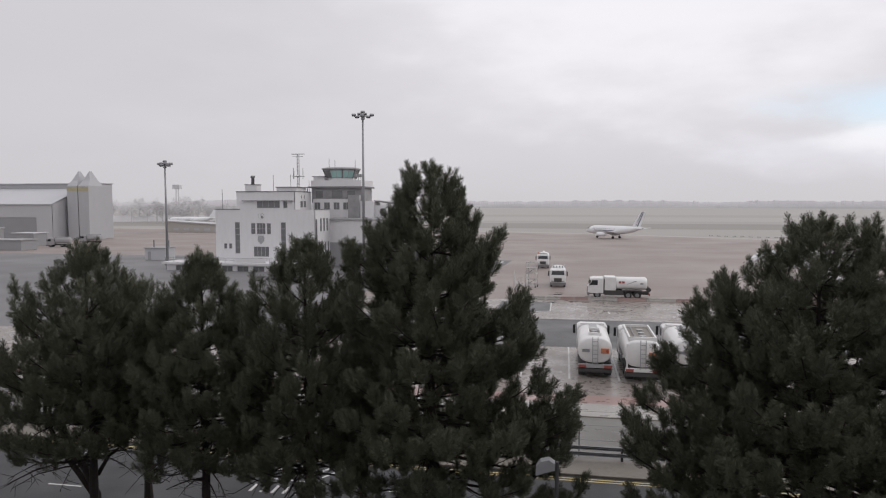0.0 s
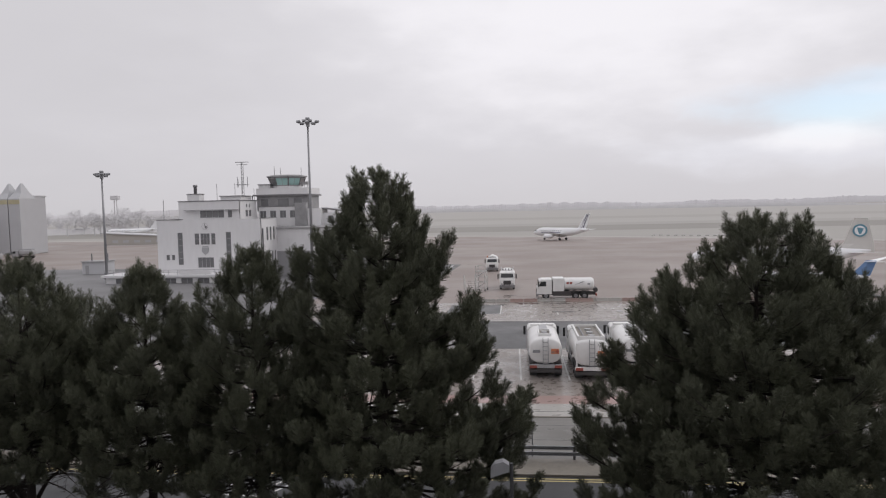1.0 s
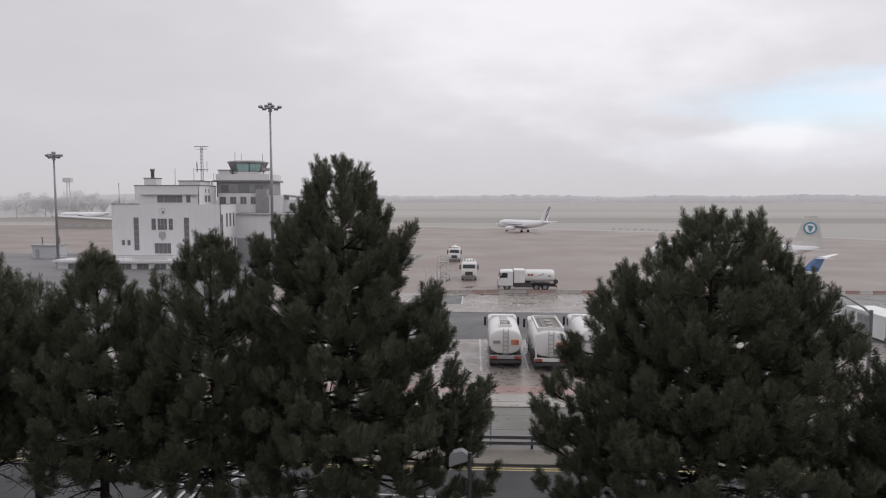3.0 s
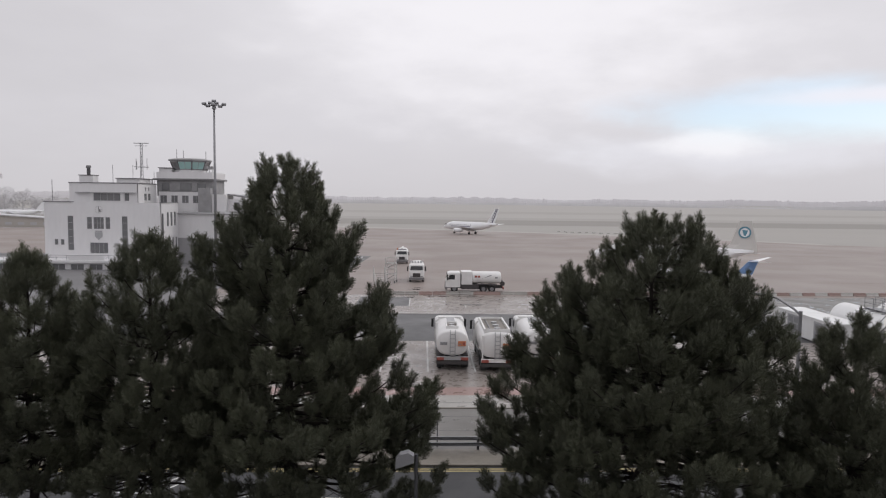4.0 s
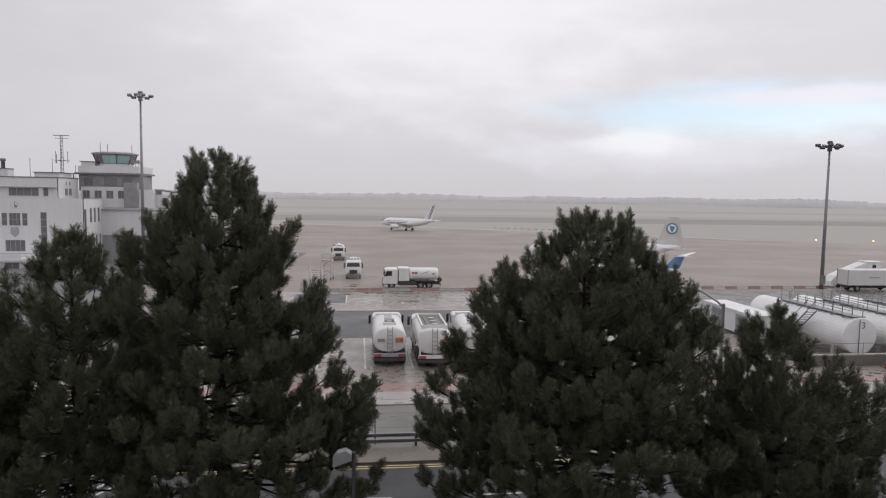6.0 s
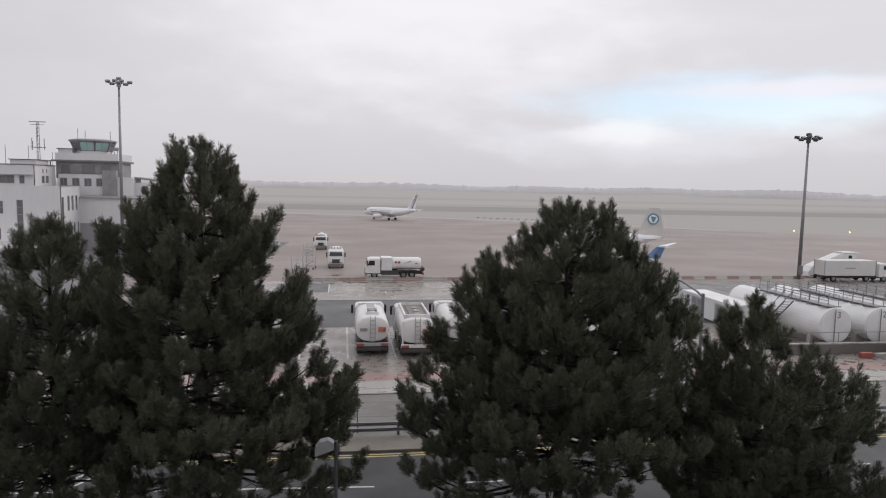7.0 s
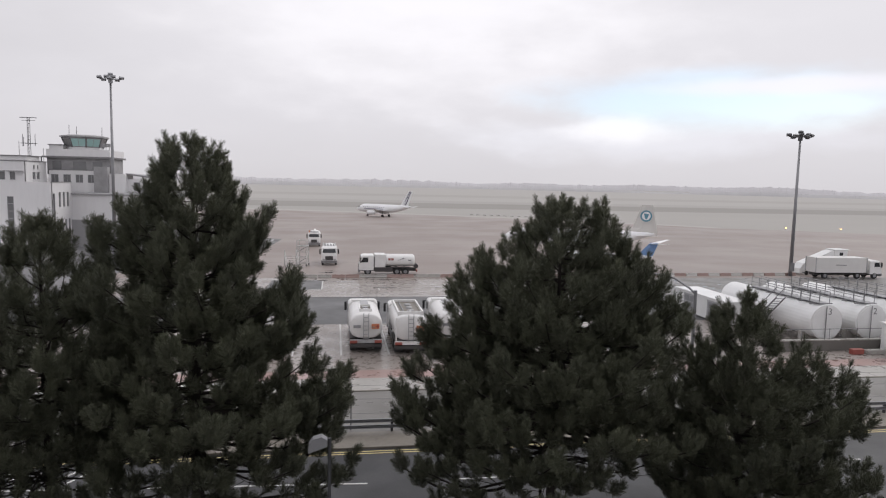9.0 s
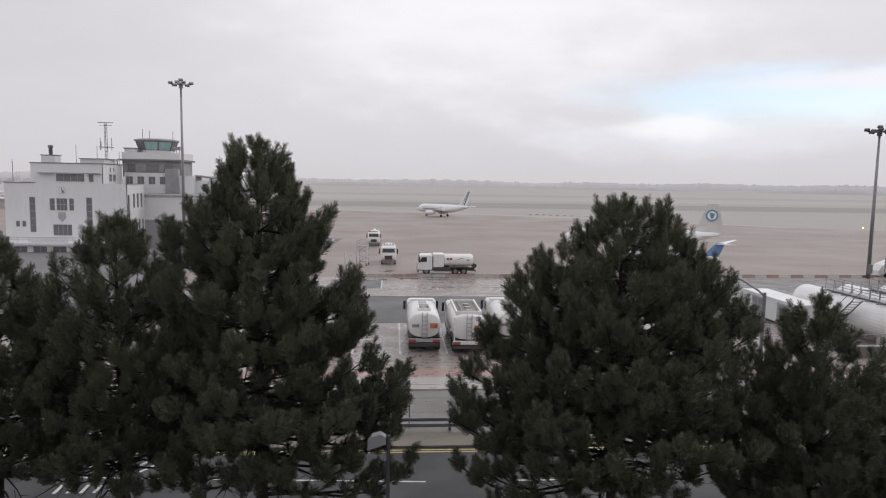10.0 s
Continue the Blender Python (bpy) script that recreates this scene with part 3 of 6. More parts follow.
pine(-17.55, 22.0, 11.75, 5.0, [(4.5, 3.2, 2.0), (6.0, 3.6, 3.0), (8.2, 3.6, 3.0), (9.5, 3.4, 2.8), (10.2, 3.1, 2.2), (10.65, 2.5, 1.9), (11.1, 1.5, 1.4), (11.5, 0.9, 0.9), (11.75, 0.4, 0.4)], 41,
     "dark pine with a forked bare lower trunk",
     [(11.7, 0.1, 0.8), (11.65, 3.0, 0.7), (11.6, 1.5, 0.5), (11.75, 4.4, 0.5), (11.5, 2.2, 0.9), (11.45, -0.8, 1.0)], fine=0.85)
pine(-17.6, 25.4, 10.5, 5.0, [(5.0, 2.6, 2.8), (8.0, 2.6, 2.6), (9.5, 1.6, 1.6), (10.5, 0.3, 0.3)], 47, "dark pine behind its taller neighbours", steps=1.3, fine=0.5)
pine(-12.9, 22.0, 11.8, 4.6, [(5.0, 2.4, 2.4), (7.0, 3.0, 3.0), (9.0, 2.4, 2.3), (9.9, 1.9, 1.7), (10.4, 1.5, 1.1), (11.1, 0.75, 0.75), (11.8, 0.15, 0.15)], 53,
     "narrow-topped dark pine among others", fine=0.85)
pine(-9.0, 22.3, 12.4, 4.5, [(5.0, 2.8, 2.8), (8.0, 3.0, 3.0), (9.8, 2.5, 2.3), (10.8, 2.0, 1.6), (11.3, 1.25, 1.1), (11.9, 0.9, 0.6), (12.4, 0.2, 0.2)], 61,
     "dark pine with several pointed leading shoots", fine=0.85)


# ---- bare trees behind the hangars ----
def bare_tree(seed, h):
    """A leafless tree: a trunk, limbs that fork twice and a cloud of fine twigs."""
    rng = random.Random(seed)
    t = thing("bare_tree", "leafless tree beyond the airfield, paled by haze", "tree", 0, 0, 0, group="bare trees behind the hangars")
    bm = bmesh.new()
    tube(bm, [(0, 0, 0), (0.1, 0, h * 0.35), (0, 0.1, h * 0.8)], [h * 0.022, h * 0.017, h * 0.006], 6)
    twigs = bmesh.new()
    for k in range(18):
        z = h * rng.uniform(0.15, 0.7)
        a = rng.uniform(0, math.tau)
        p1 = Vector((math.cos(a) * h * rng.uniform(0.15, 0.34), math.sin(a) * h * rng.uniform(0.15, 0.34), z + h * rng.uniform(0.05, 0.22)))
        tube(bm, [(0, 0, z), Vector((0, 0, z)).lerp(p1, 0.5) + UP * 0.02 * h, p1], [h * 0.008, h * 0.005, h * 0.002], 4, caps=False)
    while len(twigs.faces) < 1300:
        v = Vector((rng.uniform(-1, 1), rng.uniform(-1, 1), rng.uniform(-1, 1)))
        if v.length > 0.75 + 0.6 * noise.noise(v * 1.7 + Vector((seed, 0, 0))):
            continue
        q = Vector((v.x * h * 0.40, v.y * h * 0.40, h * (0.60 + 0.42 * v.z)))
        w = Vector((v.x + rng.uniform(-0.8, 0.8), v.y + rng.uniform(-0.8, 0.8), 0.5 + rng.uniform(-0.6, 0.9))).normalized() * h * rng.uniform(0.05, 0.11)
        side = w.orthogonal().normalized() * h * 0.0036
        twigs.faces.new([twigs.verts.new(c) for c in (q - side, q + side, q + w)])
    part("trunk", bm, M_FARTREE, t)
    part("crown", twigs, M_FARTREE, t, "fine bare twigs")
    return t


rng = random.Random(77)
stock = [bare_tree(500 + k, 13.0 + 1.5 * k) for k in range(4)]
for k in range(44):
    az = -37.5 + 0.40 * k + rng.uniform(-0.3, 0.3)
    d = rng.uniform(455, 520)
    m = pose(math.tan(radians(az)) * d, d, ground_z(d), 0, 0, rng.uniform(0, 360)) @ Matrix.Scale(rng.uniform(0.8, 1.15), 4)
    if k < 4:
        stock[k].matrix_basis = m
    else:
        copy_thing(stock[k % 4], m)


# ---- the old terminal ----
def facade(bm, a, b, z0, z1, holes, thick=0.35):
    """A wall from a to b (plan points, its outside to the right of the way) with openings (u0, u1, z0, z1) cut through."""
    a, b = Vector((*a, 0)), Vector((*b, 0))
    u = (b - a).normalized()
    ln = (b - a).length
    inn = Vector((-u.y, u.x, 0)) * thick
    us = sorted({0.0, ln, *(h[0] for h in holes), *(h[1] for h in holes)})
    zs = sorted({z0, z1, *(h[2] for h in holes), *(h[3] for h in holes)})

    def pt(s, z, deep):
        return bm.verts.new(a + u * s + Vector((0, 0, z)) + (inn if deep else Vector()))

    for s0, s1 in zip(us, us[1:]):
        for q0, q1 in zip(zs, zs[1:]):
            if any(h[0] <= s0 and s1 <= h[1] and h[2] <= q0 and q1 <= h[3] for h in holes):
                continue
            bm.faces.new([pt(s0, q0, 0), pt(s1, q0, 0), pt(s1, q1, 0), pt(s0, q1, 0)])
            bm.faces.new([pt(s0, q1, 1), pt(s1, q1, 1), pt(s1, q0, 1), pt(s0, q0, 1)])
    for h0, h1, k0, k1 in [*holes, (0, ln, z0, z1)]:
        for (s, q), (s2, q2) in (((h0, k0), (h1, k0)), ((h1, k0), (h1, k1)), ((h1, k1), (h0, k1)), ((h0, k1), (h0, k0))):
            bm.faces.new([pt(s, q, 0), pt(s2, q2, 0), pt(s2, q2, 1), pt(s, q, 1)])
    return bm


def window(parent, a, b, hole, panes=1, glass=None, rows=1):
    """A framed window set into an opening of the wall from a to b."""
    a, b = Vector((*a, 0)), Vector((*b, 0))
    u = (b - a).normalized()
    inn = Vector((-u.y, u.x, 0))
    m = Matrix((( u.x, inn.x, 0, a.x), (u.y, inn.y, 0, a.y), (0, 0, 1, 0), (0, 0, 0, 1)))
    h0, h1, k0, k1 = hole
    w = thing("window", "", "window")
    del w["category"]
    w.parent = parent
    g = boxed(h0, h1, 0.16, 0.20, k0, k1)
    bmesh.ops.transform(g, matrix=m, verts=g.verts)
    part("pane", g, glass or M_WINDOW, w)
    f = bmesh.new()
    t = 0.07
    for x0, x1, z0, z1 in ((h0, h1, k0, k0 + t), (h0, h1, k1 - t, k1), (h0, h0 + t, k0 + t, k1 - t), (h1 - t, h1, k0 + t, k1 - t)):
        box(f, x0, x1, 0.08, 0.155, z0, z1)
    for k in range(1, panes):
        c = h0 + (h1 - h0) * k / panes
        box(f, c - t / 2, c + t / 2, 0.085, 0.15, k0 + t, k1 - t)
    for k in range(1, rows):
        c = k0 + (k1 - k0) * k / rows
        box(f, h0 + t, h1 - t, 0.09, 0.145, c - t / 2, c + t / 2)
    bmesh.ops.transform(f, matrix=m, verts=f.verts)
    part("window_frame", f, M_FRAME, w)
    sl = boxed(h0 - 0.08, h1 + 0.08, -0.08, 0.075, k0 - 0.09, k0 - 0.004)
    bmesh.ops.transform(sl, matrix=m, verts=sl.verts)
    part("sill", sl, M_RENDER, w)


G0 = -0.75
terminal = thing("terminal_building", "white rendered 1930s terminal with stepped flat roofs", "building")
FX, RX, FY, SY = -72.4, -50.4, 130.0, 139.2


def az_x(az, y):
    return math.tan(radians(az)) * y


def walled(name, a, b, z0, z1, wins, label="", material=None):
    """A wall part with its windows. wins: (u0, u1, z0, z1, panes, rows)"""
    part(name, facade(bmesh.new(), a, b, z0, z1, [w[:4] for w in wins]), material or M_RENDER, terminal, label)
    for w in wins:
        window(terminal, a, b, w[:4], w[4], rows=w[5])


# lower block
front = [(4.35, 5.45, 2.6, 9.2, 1, 5), (14.6, 15.7, 2.6, 9.2, 1, 5), (8.0, 8.95, 6.7, 9.0, 1, 2), (9.25, 11.2, 6.7, 9.0, 3, 2), (11.5, 12.4, 6.7, 9.0, 1, 2),
         (8.5, 11.9, 2.0, 4.1, 4, 1), (1.8, 2.5, 3.6, 4.7, 1, 1), (2.95, 3.65, 3.6, 4.7, 1, 1)]
walled("front_wall", (FX, FY), (RX, FY), G0, 11.8, front)
side = [(1.2 + 1.9 * k, 2.3 + 1.9 * k, 7.2, 10.0, 1, 2) for k in range(1, 4)] + [(0.6 + 1.75 * k, 1.5 + 1.75 * k, 2.6, 4.9, 1, 2) for k in range(1, 5)]
walled("side_wall", (RX, FY + 0.003), (RX, SY), G0, 11.797, side)
walled("side_wall", (FX, SY), (FX, FY + 0.003), G0, 11.797, [])
part("roof", boxed(FX + 0.3, RX - 0.3, FY + 0.3, SY, 11.2, 11.5), M_GREYBAND, terminal)
part("parapet_capping", boxed(FX - 0.12, FX + 5.5, FY - 0.12, FY + 0.3, 11.8, 11.95), M_CAP, terminal)
part("parapet_capping", boxed(FX + 21.9, RX + 0.12, FY - 0.12, SY, 11.8, 11.9), M_CAP, terminal)
# upper block
UX0, UX1, UY0, UY1 = -68.9, -55.8, 132.6, 142.0
up_front = [(4.6, 9.8, 12.1, 13.6, 4, 1), (10.6, 11.5, 12.1, 13.6, 1, 1)]
walled("upper_wall", (UX0, UY0), (UX1, UY0), 11.2, 15.5, up_front)
walled("upper_wall", (UX1, UY0 + 0.003), (UX1, UY1), 11.2, 15.497, [(3.2, 4.6, 12.2, 13.6, 2, 1), (5.0, 6.4, 12.2, 13.6, 2, 1), (3.6, 4.2, 14.1, 14.9, 1, 1), (5.2, 5.8, 14.1, 14.9, 1, 1)])
walled("upper_wall", (UX0, UY1), (UX0, UY0 + 0.003), 11.2, 15.497, [])
part("upper_roof", boxed(UX0 + 0.2, UX1 - 0.2, UY0 + 0.2, UY1, 15.2, 15.4), M_GREYBAND, terminal)
part("parapet_capping", boxed(UX0 - 0.1, UX1 + 0.1, UY0 - 0.1, UY1, 15.5, 15.68), M_CAP, terminal)
part("window_hood", boxed(UX0 + 1.5, UX0 + 4.3, UY0 - 0.7, UY0, 13.62, 13.78), M_GREYBAND, terminal)
part("window_hood", boxed(UX0 + 4.5, UX0 + 9.9, UY0 - 0.5, UY0, 13.62, 13.78), M_GREYBAND, terminal)
part("window_hood", boxed(UX0 + 10.3, UX0 + 13.3 - 0.4, UY0 - 0.7, UY0, 13.62, 13.78), M_GREYBAND, terminal)
part("roof_box", boxed(UX0 + 1.8, UX0 + 4.4, UY0 + 0.4, UY0 + 2.6, 15.7, 17.0, 0.05), M_RENDER, terminal, "white box under the chimney")
part("box_capping", boxed(UX0 + 1.7, UX0 + 4.5, UY0 + 0.3, UY0 + 2.7, 17.0, 17.15), M_CAP, terminal)
ch = bmesh.new()
cx, cy = UX0 + 3.1, UY0 + 1.5
tube(ch, [(cx, cy, 17.1), (cx, cy, 18.5), (cx, cy, 18.55), (cx, cy, 19.0)], [0.34, 0.34, 0.48, 0.44], 12)
part("chimney", ch, M_CAP, terminal, "dark round flue", True)
part("plant_room", boxed(UX0 + 7.8, UX1 - 0.8, UY0 + 3.0, UY1 - 1, 15.4, 16.5), M_RENDER, terminal)
part("plant_room_roof", boxed(UX0 + 7.6, UX1 - 0.6, UY0 + 2.8, UY1 - 0.8, 16.5, 16.65), M_CAP, terminal)
# clock hands are left as two plain bars, and a shield below
dial = bmesh.new()
tube(dial, [(FX + 10.3, FY - 0.06, 10.45), (FX + 10.3, FY - 0.01, 10.45)], 0.75, 24)
part("clock_face", dial, M_RENDER, terminal, "white wall clock")
tick = box(box(bmesh.new(), FX + 10.26, FX + 10.36, FY - 0.10, FY - 0.07, 10.4, 11.0), FX + 10.3, FX + 10.7, FY - 0.10, FY - 0.07, 10.0, 10.5)
part("clock_pointer", tick, M_CAP, terminal)
for k in range(12):
    a = k * math.tau / 12
    c = (FX + 10.3 + 0.62 * math.cos(a), 10.45 + 0.62 * math.sin(a))
    part("clock_mark", boxed(c[0] - 0.05, c[0] + 0.05, FY - 0.09, FY - 0.065, c[1] - 0.05, c[1] + 0.05), M_CAP, terminal)
sh = bmesh.new()
loft(sh, [[(FX + 10.2 + x, yy, 5.4 + z) for x, z in ((-0.7, 0.7), (-0.7, -0.1), (0, -0.8), (0.7, -0.1), (0.7, 0.7))] for yy in (FY - 0.12, FY - 0.01)])
part("crest", sh, M_FRAME, terminal, "grey carved crest")
part("crest_crown", boxed(FX + 9.6, FX + 10.8, FY - 0.1, FY - 0.01, 6.15, 6.4), M_FRAME, terminal)
# downpipe at the corner
part("downpipe", tubed([(RX + 0.16, FY + 0.7, G0), (RX + 0.16, FY + 0.7, 9.8)], 0.14, 8), M_CAP, terminal)
# ground floor projection with its flat roof
part("porch_wall", facade(bmesh.new(), (FX - 8, 124.4), (RX - 1, 124.4), G0, 0.75, [(2 + 3.4 * k, 4.4 + 3.4 * k, G0 + 0.1, 0.5) for k in range(7)]), M_RENDER, terminal)
for k in range(7):
    window(terminal, (FX - 8, 124.4), (RX - 1, 124.4), (2 + 3.4 * k, 4.4 + 3.4 * k, G0 + 0.1, 0.5), 2)
part("porch_roof", boxed(FX - 8.6, RX - 0.4, 123.6, 129.99, 0.75, 1.2, 0.04), M_RENDER, terminal, "white flat roof over the ground floor")
part("porch_side", boxed(FX - 8, FX - 7.65, 124.76, 129.98, G0, 0.74), M_RENDER, terminal)
rail = bmesh.new()
for k in range(16):
    tube(rail, [(FX - 8 + 1.9 * k, 123.9, 1.2), (FX - 8 + 1.9 * k, 123.9, 2.15)], 0.035, 5)
tube(rail, [(FX - 8, 123.9, 2.15), (FX + 20.5, 123.9, 2.15)], 0.035, 5)
tube(rail, [(FX - 8, 123.9, 1.7), (FX + 20.5, 123.9, 1.7)], 0.025, 5)
part("balcony_rail", rail, M_STEEL, terminal)
part("balcony_panel", boxed(FX + 7.5, FX + 14, 123.82, 123.88, 1.25, 2.05), M_RENDER, terminal)

# middle wing behind, under the control tower
WX0, WX1, WY = -55.4, -46.9, 142.2
walled("wing_wall", (WX0, WY), (WX1, WY), 9.4, 14.1, [(0.25 + 2.25 * k, 1.65 + 2.25 * k, 11.7, 13.3, 2, 1) for k in range(4)])
part("wing_coping", boxed(WX0, WX1, WY - 0.08, WY + 0.4, 14.1, 14.22), M_CAP, terminal)
# block whose dark grey paints the shade of a stair recess
part("stair_recess_block", boxed(WX1, WX1 + 2.6, WY - 1.2, WY + 3, 8.0, 14.9, 0.05), M_TOWERGREY, terminal, "dark grey block standing for a shaded stair recess")
part("end_block", boxed(WX1 + 2.6, WX1 + 5.6, WY - 0.5, WY + 5, 8.0, 13.6, 0.03), M_RENDER, terminal)
walled("end_wall", (WX1 + 5.6, WY + 1), (WX1 + 10.6, WY + 1), 8.0, 12.6, [(1.2, 2.4, 10.3, 12.0, 2, 1), (2.9, 4.1, 10.3, 12.0, 2, 1)])
rf = bmesh.new()
loft(rf, [[(WX1 + 5.4, WY + yy, z) for yy, z in ((0.6, 13.5), (6, 13.5), (6, 13.75), (0.6, 13.75))], [(WX1 + 11.0, WY + yy, z) for yy, z in ((0.6, 12.75), (6, 12.75), (6, 13.0), (0.6, 13.0))]])
part("sloping_roof", rf, M_CAP, terminal)
part("balcony", boxed(WX1 + 6.4, WX1 + 10.8, WY - 0.2, WY + 1, 9.4, 9.75), M_RENDER, terminal)
# long lower wing to the apron
walled("long_wing_wall", (RX, SY - 0.02), (RX + 21, SY - 3.5), 4.6, 9.45, [])
part("long_wing_base", facade(bmesh.new(), (RX, SY - 0.3), (RX + 21, SY - 3.8), G0, 4.595, []), M_GREYBAND, terminal, "grey painted lower wall")
rf = bmesh.new()
loft(rf, [[(RX - 0.2, SY - 0.4, 9.45), (RX + 21.3, SY - 3.9, 9.45), (RX + 21.3, WY + 1, 9.75), (RX - 0.2, WY + 1, 9.75)], [(RX - 0.2, SY - 0.4, 9.7), (RX + 21.3, SY - 3.9, 9.7), (RX + 21.3, WY + 1, 9.98), (RX - 0.2, WY + 1, 9.98)]])
part("long_wing_roof", rf, M_GREYBAND, terminal)

# control tower
TX, TY = -50.5, 146.5
tw = boxed(TX - 5.6, TX + 6.0, TY - 3.4, TY + 5, 13.2, 16.5, 0.05)
part("tower_base", tw, M_TOWERGREY, terminal, "weathered grey tower storey")
for k, (x0, x1) in enumerate(((-4.6, -3.0), (-0.8, 1.6), (2.8, 4.6))):
    part("tower_window", boxed(TX + x0, TX + x1, TY - 3.47, TY - 3.38, 14.3, 15.9, 0.02), M_WINDOW, terminal)
part("gallery_slab", boxed(TX - 6.2, TX + 6.5, TY - 4.1, TY + 5.5, 16.5, 16.85), M_CAP, terminal)
part("gallery_post", tubed([(TX - 6.4, TY - 3.9, 14.1), (TX - 6.4, TY - 3.9, 16.7)], 0.13, 6), M_CAP, terminal)
part("gallery_post", tubed([(TX + 6.3, TY - 3.9, 12.6), (TX + 6.3, TY - 3.9, 16.5)], 0.13, 6), M_CAP, terminal)
gw = facade(bmesh.new(), (TX - 5.5, TY - 3.9), (TX + 6.2, TY - 3.9), 16.85, 18.2, [], 0.15)
facade(gw, (TX + 6.2, TY - 3.74), (TX + 6.2, TY + 5), 16.85, 18.2, [], 0.15)
facade(gw, (TX - 5.5, TY + 5), (TX - 5.5, TY - 3.74), 16.85, 18.2, [], 0.15)
part("gallery_parapet", gw, M_RENDER, terminal)
part("side_room", boxed(TX - 5.2, TX - 2.6, TY - 3.2, TY + 3, 16.9, 19.0, 0.04), M_RENDER, terminal)
part("side_room_roof", boxed(TX - 5.4, TX - 2.5, TY - 3.4, TY + 3.2, 19.0, 19.15), M_CAP, terminal)


def ngon(r, z, n=8, off=0.5):
    return [(TX + 0.3 + r * math.cos((k + off) * math.tau / n), TY + r * math.sin((k + off) * math.tau / n), z) for k in range(n)]


part("cab_base", loft(bmesh.new(), [ngon(3.35, 16.9), ngon(3.35, 18.7)]), M_RENDER, terminal)
part("cab_wall", loft(bmesh.new(), [ngon(3.3, 18.7), ngon(4.0, 20.55)]), M_GREYBAND, terminal, "grey sloping walls of the tower cab")
for k in range(8):
    lo, hi = [Vector(p) for p in ngon(3.3, 18.7)], [Vector(p) for p in ngon(4.0, 20.55)]
    a0, a1, b0, b1 = lo[k], lo[(k + 1) % 8], hi[k], hi[(k + 1) % 8]
    face_out = (a1 - a0).cross(b0 - a0).normalized() * 0.05
    for u0, u1 in ((0.06, 0.48), (0.52, 0.94)):
        quad = [a0.lerp(a1, u).lerp(b0.lerp(b1, u), v) for u, v in ((u0, 0.12), (u1, 0.12), (u1, 0.9), (u0, 0.9))]
        part("cab_pane", loft(bmesh.new(), [[p - face_out * 0.2 for p in quad], [p + face_out for p in quad]]), M_TEAL if k in (5, 6) else M_WINDOW, terminal, "green tinted sloping pane" if k in (5, 6) else "")
for k in range(8):
    a, b = Vector(ngon(3.36, 18.7)[k]), Vector(ngon(4.06, 20.55)[k])
    part("mullion", tubed([a, b], 0.13, 5), M_CAP, terminal)
part("cab_roof", loft(bmesh.new(), [ngon(4.1, 20.55), ngon(4.45, 20.7), ngon(4.45, 20.95), ngon(3.6, 21.15)]), M_GREYBAND, terminal)
for dx, hh in ((-2.6, 23.2), (-1.2, 22.9), (3.6, 22.8)):
    part("whip_aerial", tubed([(TX + dx, TY, 21.0), (TX + dx, TY, hh)], 0.05, 5), M_DARKSTEEL, terminal)
eq = box(bmesh.new(), TX + 4.2, TX + 6.0, TY - 3.2, TY - 1.8, 18.9, 19.2)
for k in range(3):
    tube(eq, [(TX + 4.5 + 0.6 * k, TY - 2.5, 18.2), (TX + 4.5 + 0.6 * k, TY - 2.5, 18.9)], 0.06, 5)
    box(eq, TX + 4.3 + 0.6 * k, TX + 4.7 + 0.6 * k, TY - 2.9, TY - 2.3, 19.2, 19.55)
part("gallery_equipment", eq, M_TOWERGREY, terminal)

# lattice aerial mast on the upper roof
AX, AY = az_x(-22.48, 139.0), 139.0
aerial = thing("aerial_mast", "grey lattice radio mast with dipoles on the roof", "antenna", AX, AY, 15.55)
for k in range(3):
    a = k * math.tau / 3
    part("mast_leg", tubed([(0.3 * math.cos(a), 0.3 * math.sin(a), 0), (0.24 * math.cos(a), 0.24 * math.sin(a), 8.3)], 0.05, 5), M_STEEL, aerial)
br = bmesh.new()
for j in range(11):
    for k in range(3):
        a, b = k * math.tau / 3, (k + 1) * math.tau / 3
        tube(br, [(0.28 * math.cos(a), 0.28 * math.sin(a), 0.75 * j), (0.28 * math.cos(b), 0.28 * math.sin(b), 0.75 * j + 0.6)], 0.02, 4)
part("lattice", br, M_STEEL, aerial)
part("crossarm", box(boxed(-1.5, 1.5, -0.08, 0.08, 8.2, 8.34), -1.2, 1.2, -0.05, 0.05, 7.7, 7.78), M_STEEL, aerial)
for y in (-0.85, 0.85):
    part("ring", boxed(-1.1, 1.1, y - 0.05, y + 0.05, 3.4, 3.5), M_STEEL, aerial)
for dx, dy in ((-1.1, 0), (-0.6, -0.85), (0.6, -0.85), (1.1, 0)):
    part("dipole", tubed([(dx, dy, 2.9), (dx, dy, 5.2 if abs(dx) > 1 else 4.6)], 0.06, 5), M_STEEL, aerial)
for xx, yy, hh in ((az_x(-24.5, 136), 136, 19.2), (az_x(-23.1, 138), 138, 19.3), (az_x(-21.6, 141), 141, 18.2)):
    tagged(part("whip_aerial", tubed([(xx, yy, 15.4), (xx, yy, hh)], 0.05, 5), M_STEEL), "thin whip aerial standing on the roof", "antenna")
wa = part("whip_aerial", tubed([(az_x(-28.55, 133), 133, 11.4), (az_x(-28.55, 133), 133, 16.1)], 0.06, 5), M_STEEL)
tagged(wa, "thin whip aerial standing on the lower roof", "antenna")


